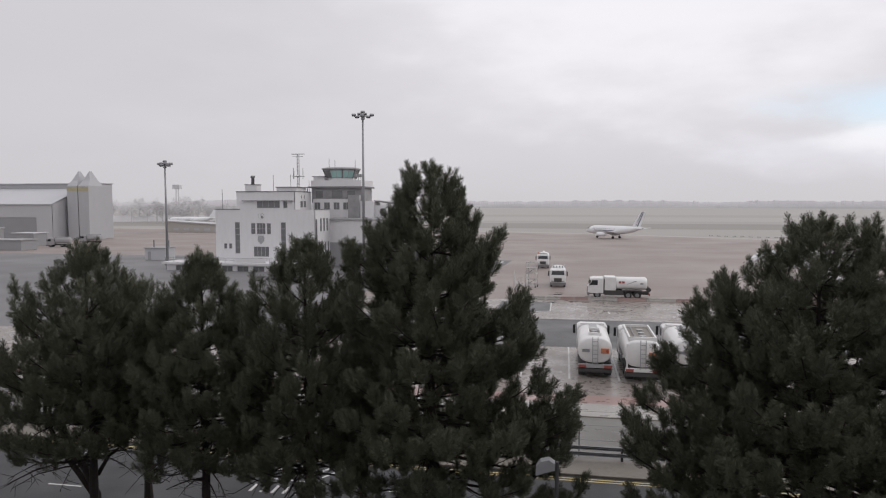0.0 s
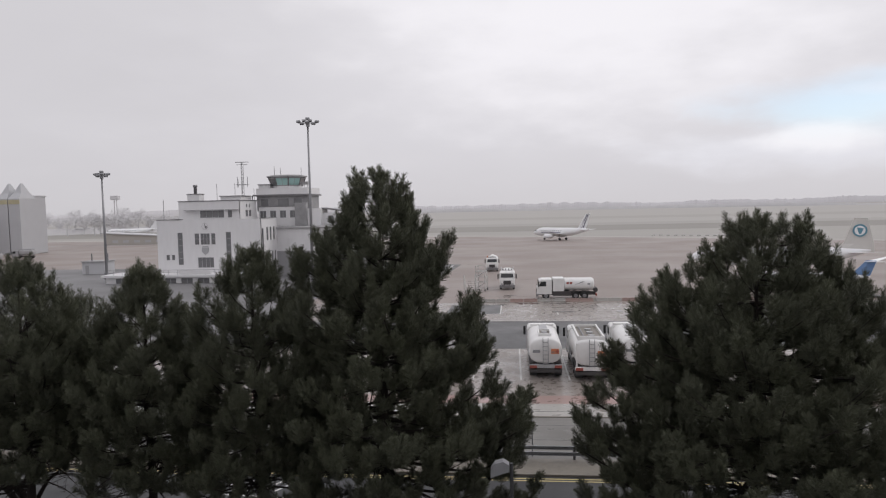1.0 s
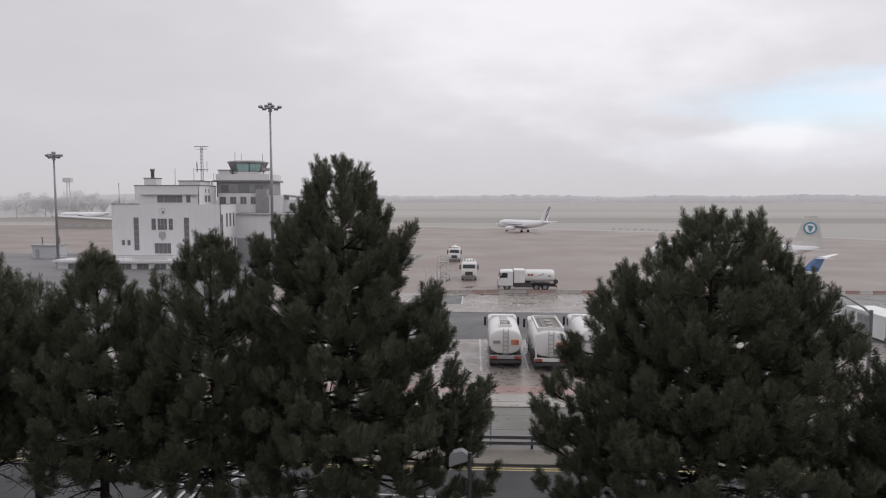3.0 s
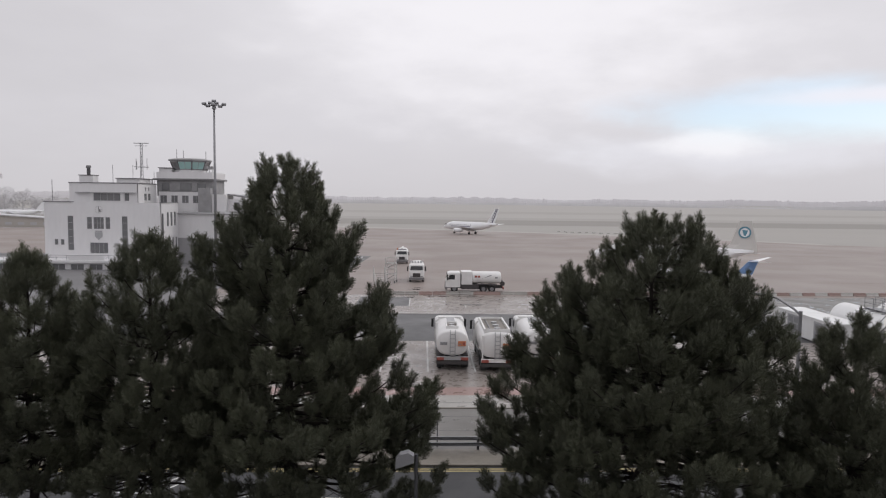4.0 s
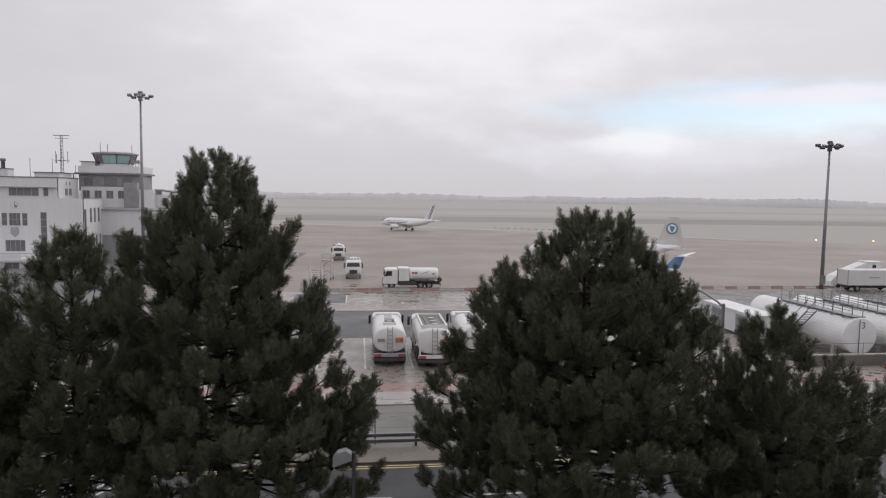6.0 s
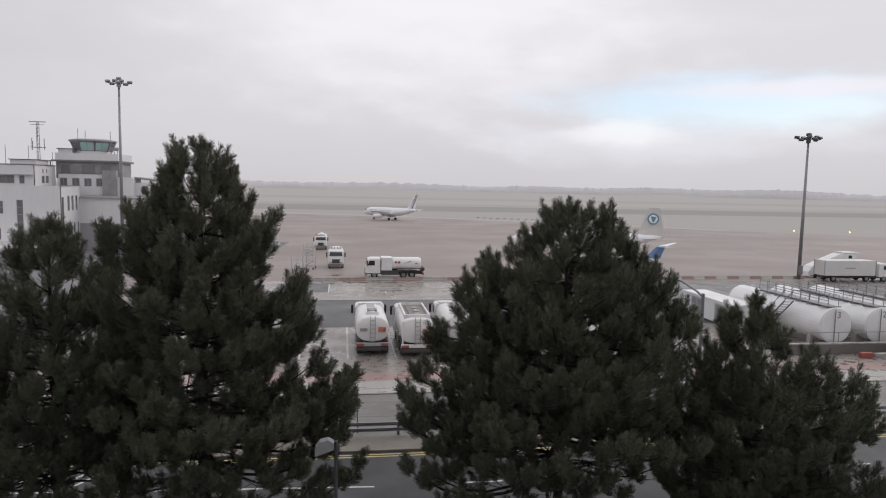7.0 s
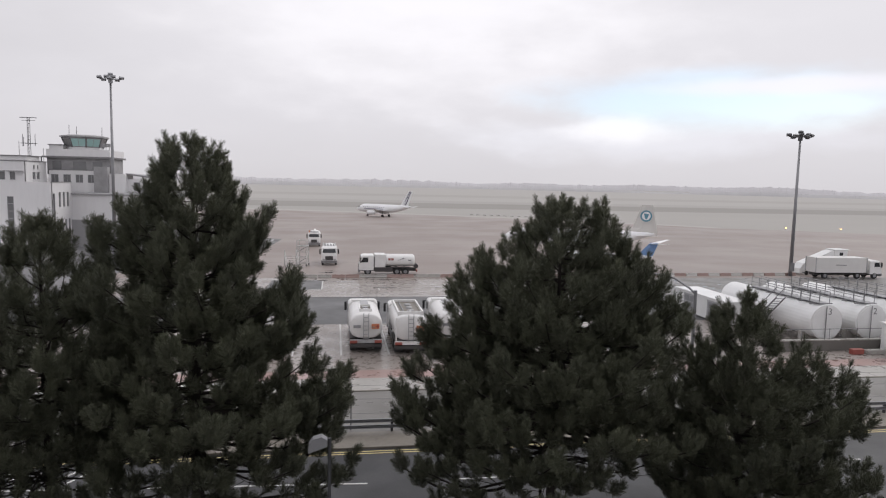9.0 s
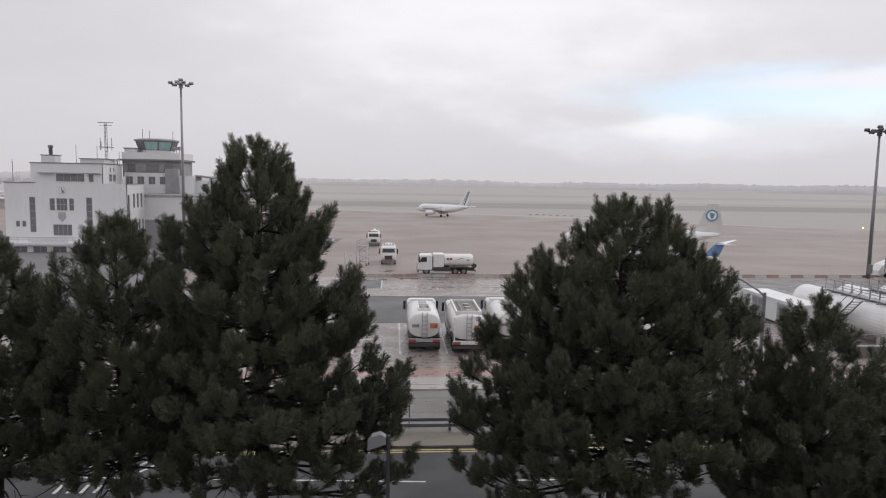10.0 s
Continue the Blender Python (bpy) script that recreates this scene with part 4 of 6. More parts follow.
# ---- floodlight masts ----
def flood_mast(x, y, h, turn, width, label, head=None):
    head = head or M_DARKSTEEL
    t = thing("floodlight_mast", label, "light mast", x, y, ground_z(y), turn, group="apron floodlights")
    part("pole", tubed([(0, 0, 0), (0, 0, h * 0.5), (0, 0, h)], [0.30, 0.23, 0.15], 12), M_STEEL, t, smooth=True)
    part("collar", tubed([(0, 0, h - 0.5), (0, 0, h + 0.5)], 0.34, 10), head, t)
    part("access_box", boxed(-0.35, 0.35, -0.42, -0.22, 0.8, 2.2, 0.03), M_STEEL, t)
    fr = bmesh.new()
    tube(fr, [(-width, 0, h + 0.1), (width, 0, h + 0.1)], 0.07, 6)
    tube(fr, [(0, -width * 0.7, h + 0.1), (0, width * 0.7, h + 0.1)], 0.07, 6)
    part("crossarm", fr, head, t)
    for dx, dy, dz in ((-1, 0, 0.25), (-0.62, 0, -0.1), (-0.3, -0.5, 0.3), (0, -0.7, 0.0), (0.3, -0.5, 0.3), (0.62, 0, -0.1), (1, 0, 0.25), (0, 0.6, 0.3), (0, 0, 0.75)):
        lm = part("floodlight", boxed(-0.36, 0.36, -0.2, 0.2, -0.16, 0.16, 0.04), head, t)
        lm.matrix_basis = pose(dx * width, dy * width, h + 0.1 + dz, -35 if dy <= 0 else 35, 0, dx * 25)
    return t


# two of the heads take lighter greys to stand in for haze
flood_mast(az_x(-17.08, 115), 115, 28.4 - ground_z(115), 10, 1.6, "tall grey floodlight mast with a cluster of lamps", M_STEEL)
flood_mast(71.8, 95.6, 21.9, 0, 2.0, "tall grey floodlight mast rising from the apron")
flood_mast(az_x(-32.8, 126), 126, 20.9 - ground_z(126), 0, 1.4, "slim grey floodlight mast near the hut", M_GREYPLATE)


# ---- vehicles ----
def rounded(cx, cz, w, h, y, n=20, power=3.2):
    """A rounded cross-section in the plane y."""
    out = []
    for k in range(n):
        a = k * math.tau / n
        c, s = math.cos(a), math.sin(a)
        out.append((cx + w / 2 * math.copysign(abs(c) ** (2 / power), c), y, cz + h / 2 * math.copysign(abs(s) ** (2 / power), s)))
    return out


def wheel(parent, x, y, r=0.5, w=0.3):
    side = 1 if x > 0 else -1
    t = bmesh.new()
    tube(t, [(x - side * w, y, r), (x - side * w * 0.9, y, r), (x - side * 0.03, y, r), (x, y, r)], [r * 0.85, r, r, r * 0.88], 18)
    ty = part("wheel", t, M_BLACK, parent)
    part("rim", tubed([(x - side * 0.02, y, r), (x + side * 0.015, y, r)], r * 0.55, 12), M_STEEL, ty)


def cab(parent, y0, y1, w, z0, z1, paint=None):
    """A flat-fronted lorry cab whose front is at y1."""
    paint = paint or M_WHITE
    secs = []
    for y, zt, ww in ((y0, z1 - 0.05, w), (y0 + 0.1, z1, w), (y1 - 0.75, z1, w), (y1 - 0.35, z1 - 0.12, w - 0.06), (y1 - 0.12, z0 + 1.25, w - 0.04), (y1, z0 + 0.9, w - 0.08), (y1, z0, w - 0.1)):
        zz = z0
        secs.append([(-ww / 2, y, zz), (ww / 2, y, zz), (ww / 2, y, max(zt - 0.15, zz + 0.01)), (ww / 2 - 0.15, y, max(zt, zz + 0.02)), (-ww / 2 + 0.15, y, max(zt, zz + 0.02)), (-ww / 2, y, max(zt - 0.15, zz + 0.01))])
    c = part("cab", loft(bmesh.new(), secs), paint, parent)
    ws = loft(bmesh.new(), [[(-w / 2 + 0.2, y1 - 0.09, z0 + 1.3), (w / 2 - 0.2, y1 - 0.09, z0 + 1.3), (w / 2 - 0.3, y1 - 0.31, z1 - 0.28), (-w / 2 + 0.3, y1 - 0.31, z1 - 0.28)],
                            [(-w / 2 + 0.2, y1 - 0.05, z0 + 1.3), (w / 2 - 0.2, y1 - 0.05, z0 + 1.3), (w / 2 - 0.3, y1 - 0.27, z1 - 0.28), (-w / 2 + 0.3, y1 - 0.27, z1 - 0.28)]])
    part("windscreen", ws, M_GLASS, c)
    for s in (-1, 1):
        sw = loft(bmesh.new(), [[(s * (w / 2 + d), y1 - 1.35, z0 + 1.15), (s * (w / 2 + d), y1 - 0.32, z0 + 1.15), (s * (w / 2 + d), y1 - 0.6, z1 - 0.35), (s * (w / 2 + d), y1 - 1.35, z1 - 0.35)] for d in (-0.03, 0.012)])
        part("side_window", sw, M_GLASS, c)
        part("mirror", boxed(s * (w / 2 + 0.22) - 0.1, s * (w / 2 + 0.22) + 0.1, y1 - 0.35, y1 - 0.2, z0 + 1.1, z0 + 1.85, 0.03), M_BLACK, c)
        part("mirror_arm", tubed([(s * (w / 2 - 0.05), y1 - 0.3, z0 + 1.8), (s * (w / 2 + 0.22), y1 - 0.28, z0 + 1.86)], 0.025, 5), M_BLACK, c)
        part("headlight", boxed(s * 0.85 - 0.2, s * 0.85 + 0.2, y1 - 0.02, y1 + 0.03, z0 + 0.12, z0 + 0.34, 0.02), M_LAMPGLASS, c)
    part("grille", boxed(-0.62, 0.62, y1 - 0.02, y1 + 0.03, z0 + 0.12, z0 + 0.78, 0.02), M_UNDER, c)
    part("bumper", boxed(-w / 2, w / 2, y1 - 0.25, y1 + 0.08, z0 - 0.35, z0 + 0.08, 0.05), M_CAP, c)
    return c


def tanker(x, y, turn, open_top, label):
    """A rigid fuel truck; its tail at y, its cab away from it along local y."""
    t = thing("fuel_truck", label, "truck", x, y, ground_z(y) + 0.05, turn, group="fuel trucks on the stand")
    w = 2.55
    part("chassis", boxed(-0.5, 0.5, 0.2, 8.2, 0.55, 0.95, 0.03), M_UNDER, t)
    for s in (-1, 1):
        part("mudguard", boxed(s * 0.95 - 0.3, s * 0.95 + 0.3, 0.5, 3.2, 1.0, 1.12, 0.03), M_UNDER, t)
        part("side_guard", boxed(s * 1.2 - 0.04, s * 1.2 + 0.04, 3.3, 5.8, 0.55, 1.05, 0.02), M_FRAME, t)
        for yy in (1.2, 2.5, 7.2):
            wheel(t, s * 1.2, yy)
    z0, z1 = 1.12, 3.12
    zc, hh = (z0 + z1) / 2, z1 - z0
    pw = 2.7 if not open_top else 3.4
    ends = ((0.12, 0.86, 0.86), (0.2, 0.95, 0.95), (0.36, 1.0, 1.0), (3.0, 1.0, 1.0), (5.7, 1.0, 1.0), (5.86, 0.95, 0.95), (5.92, 0.86, 0.86))
    body = loft(bmesh.new(), [rounded(0, zc, w * a, hh * b, yy, 28, pw) for yy, a, b in ends])
    part("tank", body, M_WHITE, t, smooth=True)
    if not open_top:
        rim_ = bmesh.new()
        for x0, x1, y0, y1 in ((-0.5, 0.5, 1.0, 1.1), (-0.5, 0.5, 2.9, 3.0), (-0.5, -0.4, 1.1, 2.9), (0.4, 0.5, 1.1, 2.9)):
            box(rim_, x0, x1, y0, y1, z1 - 0.08, z1 + 0.2)
        part("hatch_coaming", rim_, M_WHITE, t)
        part("hatch_floor", boxed(-0.4, 0.4, 1.1, 2.9, z1 - 0.05, z1 + 0.03), M_PAVING, t)
        for yy in (1.5, 2.3):
            part("manhole", tubed([(0, yy, z1 + 0.02), (0, yy, z1 + 0.13)], 0.24, 14), M_FRAME, t)
        part("walkway", boxed(-0.32, 0.32, 3.1, 5.7, z1 - 0.05, z1 + 0.06), M_FRAME, t)
    else:
        rim_ = bmesh.new()
        for s in (-1, 1):
            box(rim_, s * 0.95 - 0.06, s * 0.95 + 0.06, 0.5, 5.8, z1 - 0.1, z1 + 0.22)
        box(rim_, -0.89, 0.89, 0.5, 0.62, z1 - 0.1, z1 + 0.22)
        box(rim_, -0.89, 0.89, 5.68, 5.8, z1 - 0.1, z1 + 0.22)
        part("deck_coaming", rim_, M_WHITE, t)
        part("deck", boxed(-0.89, 0.89, 0.62, 5.68, z1 - 0.06, z1 + 0.03), M_PAVING, t, "grey recessed tank deck")
        for yy in (1.4, 2.7, 4.0):
            part("manhole", tubed([(0.1, yy, z1 + 0.03), (0.1, yy, z1 + 0.16)], 0.26, 14), M_FRAME, t)
        part("deck_pipe", tubed([(-0.5, 0.8, z1 + 0.08), (-0.5, 5.4, z1 + 0.08)], 0.06, 6), M_STEEL, t)
    ld = part("ladder", box(boxed(-0.22, -0.17, 0.02, 0.09, 1.0, z1 + 0.05), 0.17, 0.22, 0.02, 0.09, 1.0, z1 + 0.05), M_FRAME, t)
    for k in range(6):
        part("rung", boxed(-0.17, 0.17, 0.03, 0.07, 1.15 + 0.33 * k, 1.19 + 0.33 * k), M_FRAME, ld)
    px = 0.72
    pl = part("placard", boxed(px - 0.3, px + 0.3, 0.02, 0.11, 1.92, 2.3), M_ORANGE, t, "orange hazard plate")
    dm = loft(bmesh.new(), [[(px + 0.16, yy, 2.11 - 0.13), (px + 0.29, yy, 2.11), (px + 0.16, yy, 2.11 + 0.13), (px + 0.03, yy, 2.11)] for yy in (0.0, 0.019)])
    part("hazard_mark", dm, M_RED, pl)
    part("writing_bar", boxed(px - 0.26, px - 0.04, 0.0, 0.019, 2.02, 2.1), M_CAP, pl)
    if not open_top:
        part("label_plate", boxed(-0.98, -0.42, 0.03, 0.11, 2.0, 2.22), M_GREYPLATE, t)
    else:
        part("corner_post", boxed(-1.2, -1.08, 0.1, 0.2, 1.0, 2.9, 0.03), M_WHITE, t)
    bp = part("rear_bumper", boxed(-1.25, 1.25, 0.0, 0.25, 0.45, 0.72, 0.03), M_UNDER, t)
    part("rear_beam", boxed(-1.25, 1.25, 0.06, 0.3, 0.78, 1.06, 0.03), M_FRAME if not open_top else M_WHITE, t)
    for s in (-1, 1):
        part("rear_light", boxed(s * 0.95 - 0.28, s * 0.95 + 0.28, -0.03, 0.055, 0.8, 1.02, 0.02), M_RED, bp, "red tail light cluster")
        part("mudflap", boxed(s * 0.95 - 0.28, s * 0.95 + 0.28, 0.3, 0.33, 0.2, 0.78), M_BLACK, t)
    cab(t, 6.25, 8.45, 2.5, 0.75, 2.95)
    part("roof_deflector", boxed(-1.0, 1.0, 6.3, 6.9, 2.96, 3.12, 0.04), M_WHITE, t)
    return t


tanker(2.42, 51.3, 0, False, "white rounded fuel truck seen from its rear ladder")
tanker(5.85, 50.5, 0, True, "white fuel truck with an open tank deck")
tanker(9.5, 51.7, 0, False, "white fuel truck parked beside the pine")
tanker(-5.0, 51.9, 0, False, "white fuel truck half behind the tall pine")

# a road tanker standing across the barriers
t = thing("bowser", "white rigid fuel bowser with red lettering shapes, side on", "truck", 11.9, 98.0, ground_z(98), 90)
part("chassis", boxed(-0.5, 0.5, 0.1, 8.2, 0.55, 0.95), M_UNDER, t)
for s in (-1, 1):
    for yy in (1.7, 2.95, 7.2):
        wheel(t, s * 1.2, yy, 0.52)
    part("skirt", boxed(s * 1.15 - 0.05, s * 1.15 + 0.05, 3.6, 6.2, 0.5, 1.2, 0.03), M_UNDER, t)
    part("mudguard", boxed(s * 0.98 - 0.28, s * 0.98 + 0.28, 1.0, 3.7, 1.1, 1.22, 0.03), M_UNDER, t)
part("tank", loft(bmesh.new(), [rounded(0, 2.12, 2.5 * a, 1.75 * a, yy, 28, 2.6) for yy, a in ((0.35, 0.82), (0.5, 0.96), (0.7, 1), (4.4, 1), (4.6, 0.96))]), M_WHITE, t, smooth=True)
part("pump_cabinet", boxed(-1.25, 1.25, 4.62, 6.2, 1.15, 3.05, 0.08), M_WHITE, t)
# dark fill paints the shade in the gap before the cab
part("gap_shade_fill", boxed(-1.2, 1.2, 6.21, 6.34, 0.9, 2.7), M_UNDER, t)
for x0, x1, z0, z1 in ((3.9, 4.25, 2.2, 2.5), (3.45, 3.8, 2.2, 2.5)):
    part("lettering_shape", boxed(1.235, 1.262, x0, x1, z0, z1), M_RED, t)
    part("lettering_shape", boxed(-1.262, -1.235, x0, x1, z0, z1), M_RED, t)
for s in (-1, 1):
    st = loft(bmesh.new(), [[(s * d, 2.0, 2.55), (s * d, 1.7, 2.55), (s * d, 2.9, 2.15), (s * d, 3.2, 2.05)] for d in (1.2, 1.27)])
    part("stripe", st, M_CAP, t)
    part("small_sign", boxed(s * 1.25 - 0.02, s * 1.25 + 0.02, 0.9, 1.3, 2.1, 2.3), M_GREYPLATE, t)
part("hose_reel", tubed([(-0.9, 0.1, 1.3), (0.9, 0.1, 1.3)], 0.32, 14), M_UNDER, t)
part("rear_bumper", boxed(-1.2, 1.2, -0.05, 0.1, 0.5, 0.8), M_RED, t)
cab(t, 6.35, 8.5, 2.5, 0.75, 2.95)


def lorry(x, y, turn, label, beacon, paint=None):
    t = thing("airport_lorry", label, "truck", x, y, ground_z(y), turn, group="service lorries")
    part("chassis", boxed(-0.5, 0.5, -7.0, -0.3, 0.55, 0.95), M_UNDER, t)
    for s in (-1, 1):
        for yy in (-1.2, -4.6, -5.9):
            wheel(t, s * 1.2, yy)
    cab(t, -2.3, 0, 2.5, 0.75, 2.95, paint)
    part("tank", loft(bmesh.new(), [rounded(0, 2.1, 2.45 * a, 1.9 * a, yy, 24, 2.8) for yy, a in ((-7.0, 0.85), (-6.8, 1), (-2.7, 1), (-2.5, 0.9))]), paint or M_WHITE, t, smooth=True)
    if beacon:
        part("light_bar", boxed(-0.9, 0.9, -1.2, -0.9, 2.97, 3.15, 0.04), M_CAP, t)
        part("beacon", tubed([(1.0, -1.0, 2.95), (1.0, -1.0, 3.4)], 0.12, 8), M_ORANGE, t)
        part("boom", boxed(-0.2, 0.2, -6.5, -0.9, 3.1, 3.35, 0.05), M_WHITE, t)
    else:
        for s in (-0.7, -0.25, 0.25, 0.7):
            part("roof_fitting", boxed(s - 0.12, s + 0.12, -2.9, -2.5, 3.0, 3.3, 0.03), M_FRAME, t)
        part("roof_rail", box(boxed(-1.05, -0.98, -6.6, -2.6, 3.0, 3.25), 0.98, 1.05, -6.6, -2.6, 3.0, 3.25), M_FRAME, t)
    return t


lorry(-0.95, 108.6, 180, "white refuelling lorry facing the stand", False)
lorry(-4.4, 142.4, 180, "white refuelling lorry with a roof boom", True)
for x, y, tn in ((-170, 212, 95), (-165, 190, 110)):
    lorry(x, y, tn, "dull grey service lorry parked before the hangar", False, M_GREYBAND)

# wheeled access steps
t = thing("access_tower", "pale steel lattice access tower on small wheels", "steps", -5.1, 108.2, ground_z(108), -12)
for x in (-0.75, 0.75):
    for y in (-0.8, 0.8):
        part("leg", tubed([(x, y, 0.1), (x, y, 4.1)], 0.06, 6), M_LATTICE, t)
        wheel(t, x * 1.12, y, 0.2, 0.1)
    for z in (0.5, 1.4, 2.3, 3.2, 4.1):
        part("bar", tubed([(x, -0.8, z), (x, 0.8, z)], 0.045, 5), M_LATTICE, t)
    for z in (0.5, 1.4, 2.3):
        part("brace", tubed([(x, -0.8, z), (x, 0.8, z + 0.9)], 0.045, 5), M_LATTICE, t)
for y in (-0.8, 0.8):
    for z in (0.5, 1.4, 2.3, 3.2, 4.1):
        part("bar", tubed([(-0.75, y, z), (0.75, y, z)], 0.045, 5), M_LATTICE, t)
    for z in (0.5, 2.3):
        part("brace", tubed([(-0.75, y, z), (0.75, y, z + 0.9)], 0.045, 5), M_LATTICE, t)
part("platform", boxed(-0.72, 0.72, -0.76, 0.76, 3.12, 3.18), M_PALE, t)

t = thing("access_steps", "low white lattice tow frame beside the lorries", "steps", -6.7, 105.4, ground_z(106), 15)
for x in (-0.9, 0.9):
    part("stringer", tubed([(x, -1.2, 0.2), (x, 0.9, 1.9)], 0.06, 6), M_LATTICE, t)
    part("handrail", tubed([(x, -1.2, 1.1), (x, 0.9, 2.8)], 0.05, 6), M_LATTICE, t)
    part("leg", tubed([(x, 0.9, 0), (x, 0.9, 2.8)], 0.06, 6), M_LATTICE, t)
    part("leg", tubed([(x, -1.2, 0), (x, -1.2, 1.1)], 0.05, 6), M_LATTICE, t)
for k in range(6):
    part("tread", boxed(-0.88, 0.88, -1.1 + 0.34 * k, -0.85 + 0.34 * k, 0.28 + 0.28 * k, 0.33 + 0.28 * k), M_PALE, t)

# ---- barriers along the apron edge ----
def barrier_mesh(m, name):
    bm = bmesh.new()
    prof = ((-0.24, 0.0), (0.24, 0.0), (0.24, 0.10), (0.13, 0.2), (0.10, 0.44), (-0.10, 0.44), (-0.13, 0.2), (-0.24, 0.10))
    loft(bm, [[(x, y, z) for y, z in prof] for x in (-0.92, 0.92)])
    box(bm, -0.55, -0.35, -0.09, 0.09, 0.43, 0.48)
    box(bm, 0.35, 0.55, -0.09, 0.09, 0.43, 0.48)
    bmesh.ops.recalc_face_normals(bm, faces=bm.faces)
    me = bpy.data.meshes.new(name)
    bm.to_mesh(me)
    bm.free()
    me.materials.append(m)
    return me


bar_white, bar_red, bar_bright = barrier_mesh(M_PALE, "white_barrier"), barrier_mesh(M_DULLRED, "red_barrier"), barrier_mesh(M_PALEBLOCK, "bright_barrier")
bar_grey = barrier_mesh(M_DULLRED, "dull_barrier")
rng = random.Random(4)
for k in range(40):
    x = -3.4 + 1.94 * k
    red = (k // 2) % 2 == 1 if k < 12 else k % 2 == 1
    y = 94.0 + 0.03 * x + rng.uniform(-0.08, 0.08)
    b = new("barrier", (bar_red if k < 14 else bar_grey) if red else (bar_white if k < 14 else bar_bright))
    b.matrix_basis = pose(x, y, ground_z(y) + 0.02, 0, 0, 1.5 + rng.uniform(-3, 3))
    tagged(b, ("faded red plastic barrier block on the apron" if k < 14 else "dull faded red barrier block on the apron") if red else "dirty white plastic barrier block on the apron", "barrier", "barrier row on the apron")

# ---- painted markings ----
def line(x0, x1, y0, y1, lift, m, label):
    return tagged(part("marking", sheet(bmesh.new(), x0, x1, y0, y1, lift), m), label, "road marking", "painted markings", "structure")


for y in (32.02, 32.28):
    line(-90, 90, y, y + 0.1, 0.018, M_YELLOWLINE, "yellow line along the kerb")
for x in (-6.9, -3.2, 0.5, 4.2, 7.8, 11.4):
    line(x - 0.07, x + 0.07, 50.8, 61.9, 0.056, M_WHITELINE, "worn white bay line between trucks")
bm = bmesh.new()
bm.faces.new([bm.verts.new((x, y, ground_z(y) + 0.018)) for x, y in ((-14.5, 29.70), (1.5, 28.70), (1.5, 28.82), (-14.5, 29.82))])
tagged(part("marking", bm, M_WHITELINE), "long white line on the road", "road marking", "painted markings", "structure")
for k in range(6):
    line(5.5 + 6.0 * k, 8.3 + 6.0 * k, 28.70, 28.82, 0.018, M_WHITELINE, "white dash on the road")
for k in range(4):
    line(-40 + 4.4 * k, -37.2 + 4.4 * k, 31.0, 31.1, 0.018, M_WHITELINE, "white dash beside the kerb")
    line(-38 + 4.6 * k, -36.2 + 4.6 * k, 27.2, 27.3, 0.018, M_WHITELINE, "white dash in the car park")
for k in range(5):
    line(-14.4 + 0.55 * k, -14.25 + 0.55 * k, 28.2, 29.0, 0.018, M_WHITELINE, "white painted lettering bar on the road")
for k in range(8):
    m = sheet(bmesh.new(), -16.5 + 0.7 * k, -16.35 + 0.7 * k, 30.2, 31.5, 0.018)
    for v in m.verts:
        v.co.x += (v.co.y - 30.2) * 0.6
    tagged(part("marking", m, M_WHITELINE), "white hatched stripe on the road", "road marking", "painted markings", "structure")
for k in range(9):
    line(0.5 + 1.7 * k, 1.5 + 1.7 * k, 87.0, 87.15, 0.034, M_WHITELINE, "worn white dashed line on the apron")
line(5.4, 5.55, 82.2, 84.6, 0.034, M_WHITELINE, "short white tick on the apron")
line(-40, 40, 77.9, 78.05, 0.034, M_WHITELINE, "faint white edge line of the lane")
slab("asphalt_patch", -8.4, -1.7, 83.0, 91.2, 0.031, M_LANE, "dark asphalt patch let into the apron", "patch")
for x0, x1, y0, y1 in ((-8.4, -1.7, 82.85, 83.0), (-1.7, -1.55, 83.0, 91.2), (-4.6, -4.5, 84, 90), (-8.4, -1.7, 91.2, 91.35)):
    line(x0, x1, y0, y1, 0.036, M_WHITELINE, "white outline of the asphalt patch")
bm = bmesh.new()
bm.faces.new([bm.verts.new((x, y, ground_z(y) + 0.026)) for x, y in ((-37, 121), (-14.6, 121), (-12.4, 163), (-37, 170))])
tagged(part("side_road", bm, M_LANE), "dark asphalt road leading off the apron", "road", kind="structure")
line(-14.5, -14.2, 121, 160, 0.03, M_WHITELINE, "pale edge line of the side road")
# dark damp trail and joints of the apron slabs
for k in range(14):
    tagged(part("joint", sheet(bmesh.new(), -120, 150, 100 + 12.5 * k, 100.1 + 12.5 * k, 0.024), M_LANE), "dark sealed joint between apron slabs", "joint", "apron joints", "structure")

# standing rain water in the hollows of the concrete
rng = random.Random(12)
for k in range(18):
    x, y = rng.uniform(-2, 20), rng.uniform(84, 103)
    lift = 0.04 if y < 93.4 else 0.03
    rx, ry = rng.uniform(0.5, 2.2), rng.uniform(0.25, 0.8)
    bm = bmesh.new()
    ring = []
    for j in range(22):
        a = j * math.tau / 22
        w = 0.75 + 0.55 * noise.noise((math.cos(a) * 1.6, math.sin(a) * 1.6, k * 3.1))
        xx, yy = x + rx * w * math.cos(a), y + ry * w * math.sin(a)
        ring.append(bm.verts.new((xx, yy, ground_z(yy) + lift)))
    bm.faces.new(ring)
    tagged(part("puddle", bm, M_PUDDLE), "shallow rain puddle on the concrete", "puddle", "rain puddles", "structure")

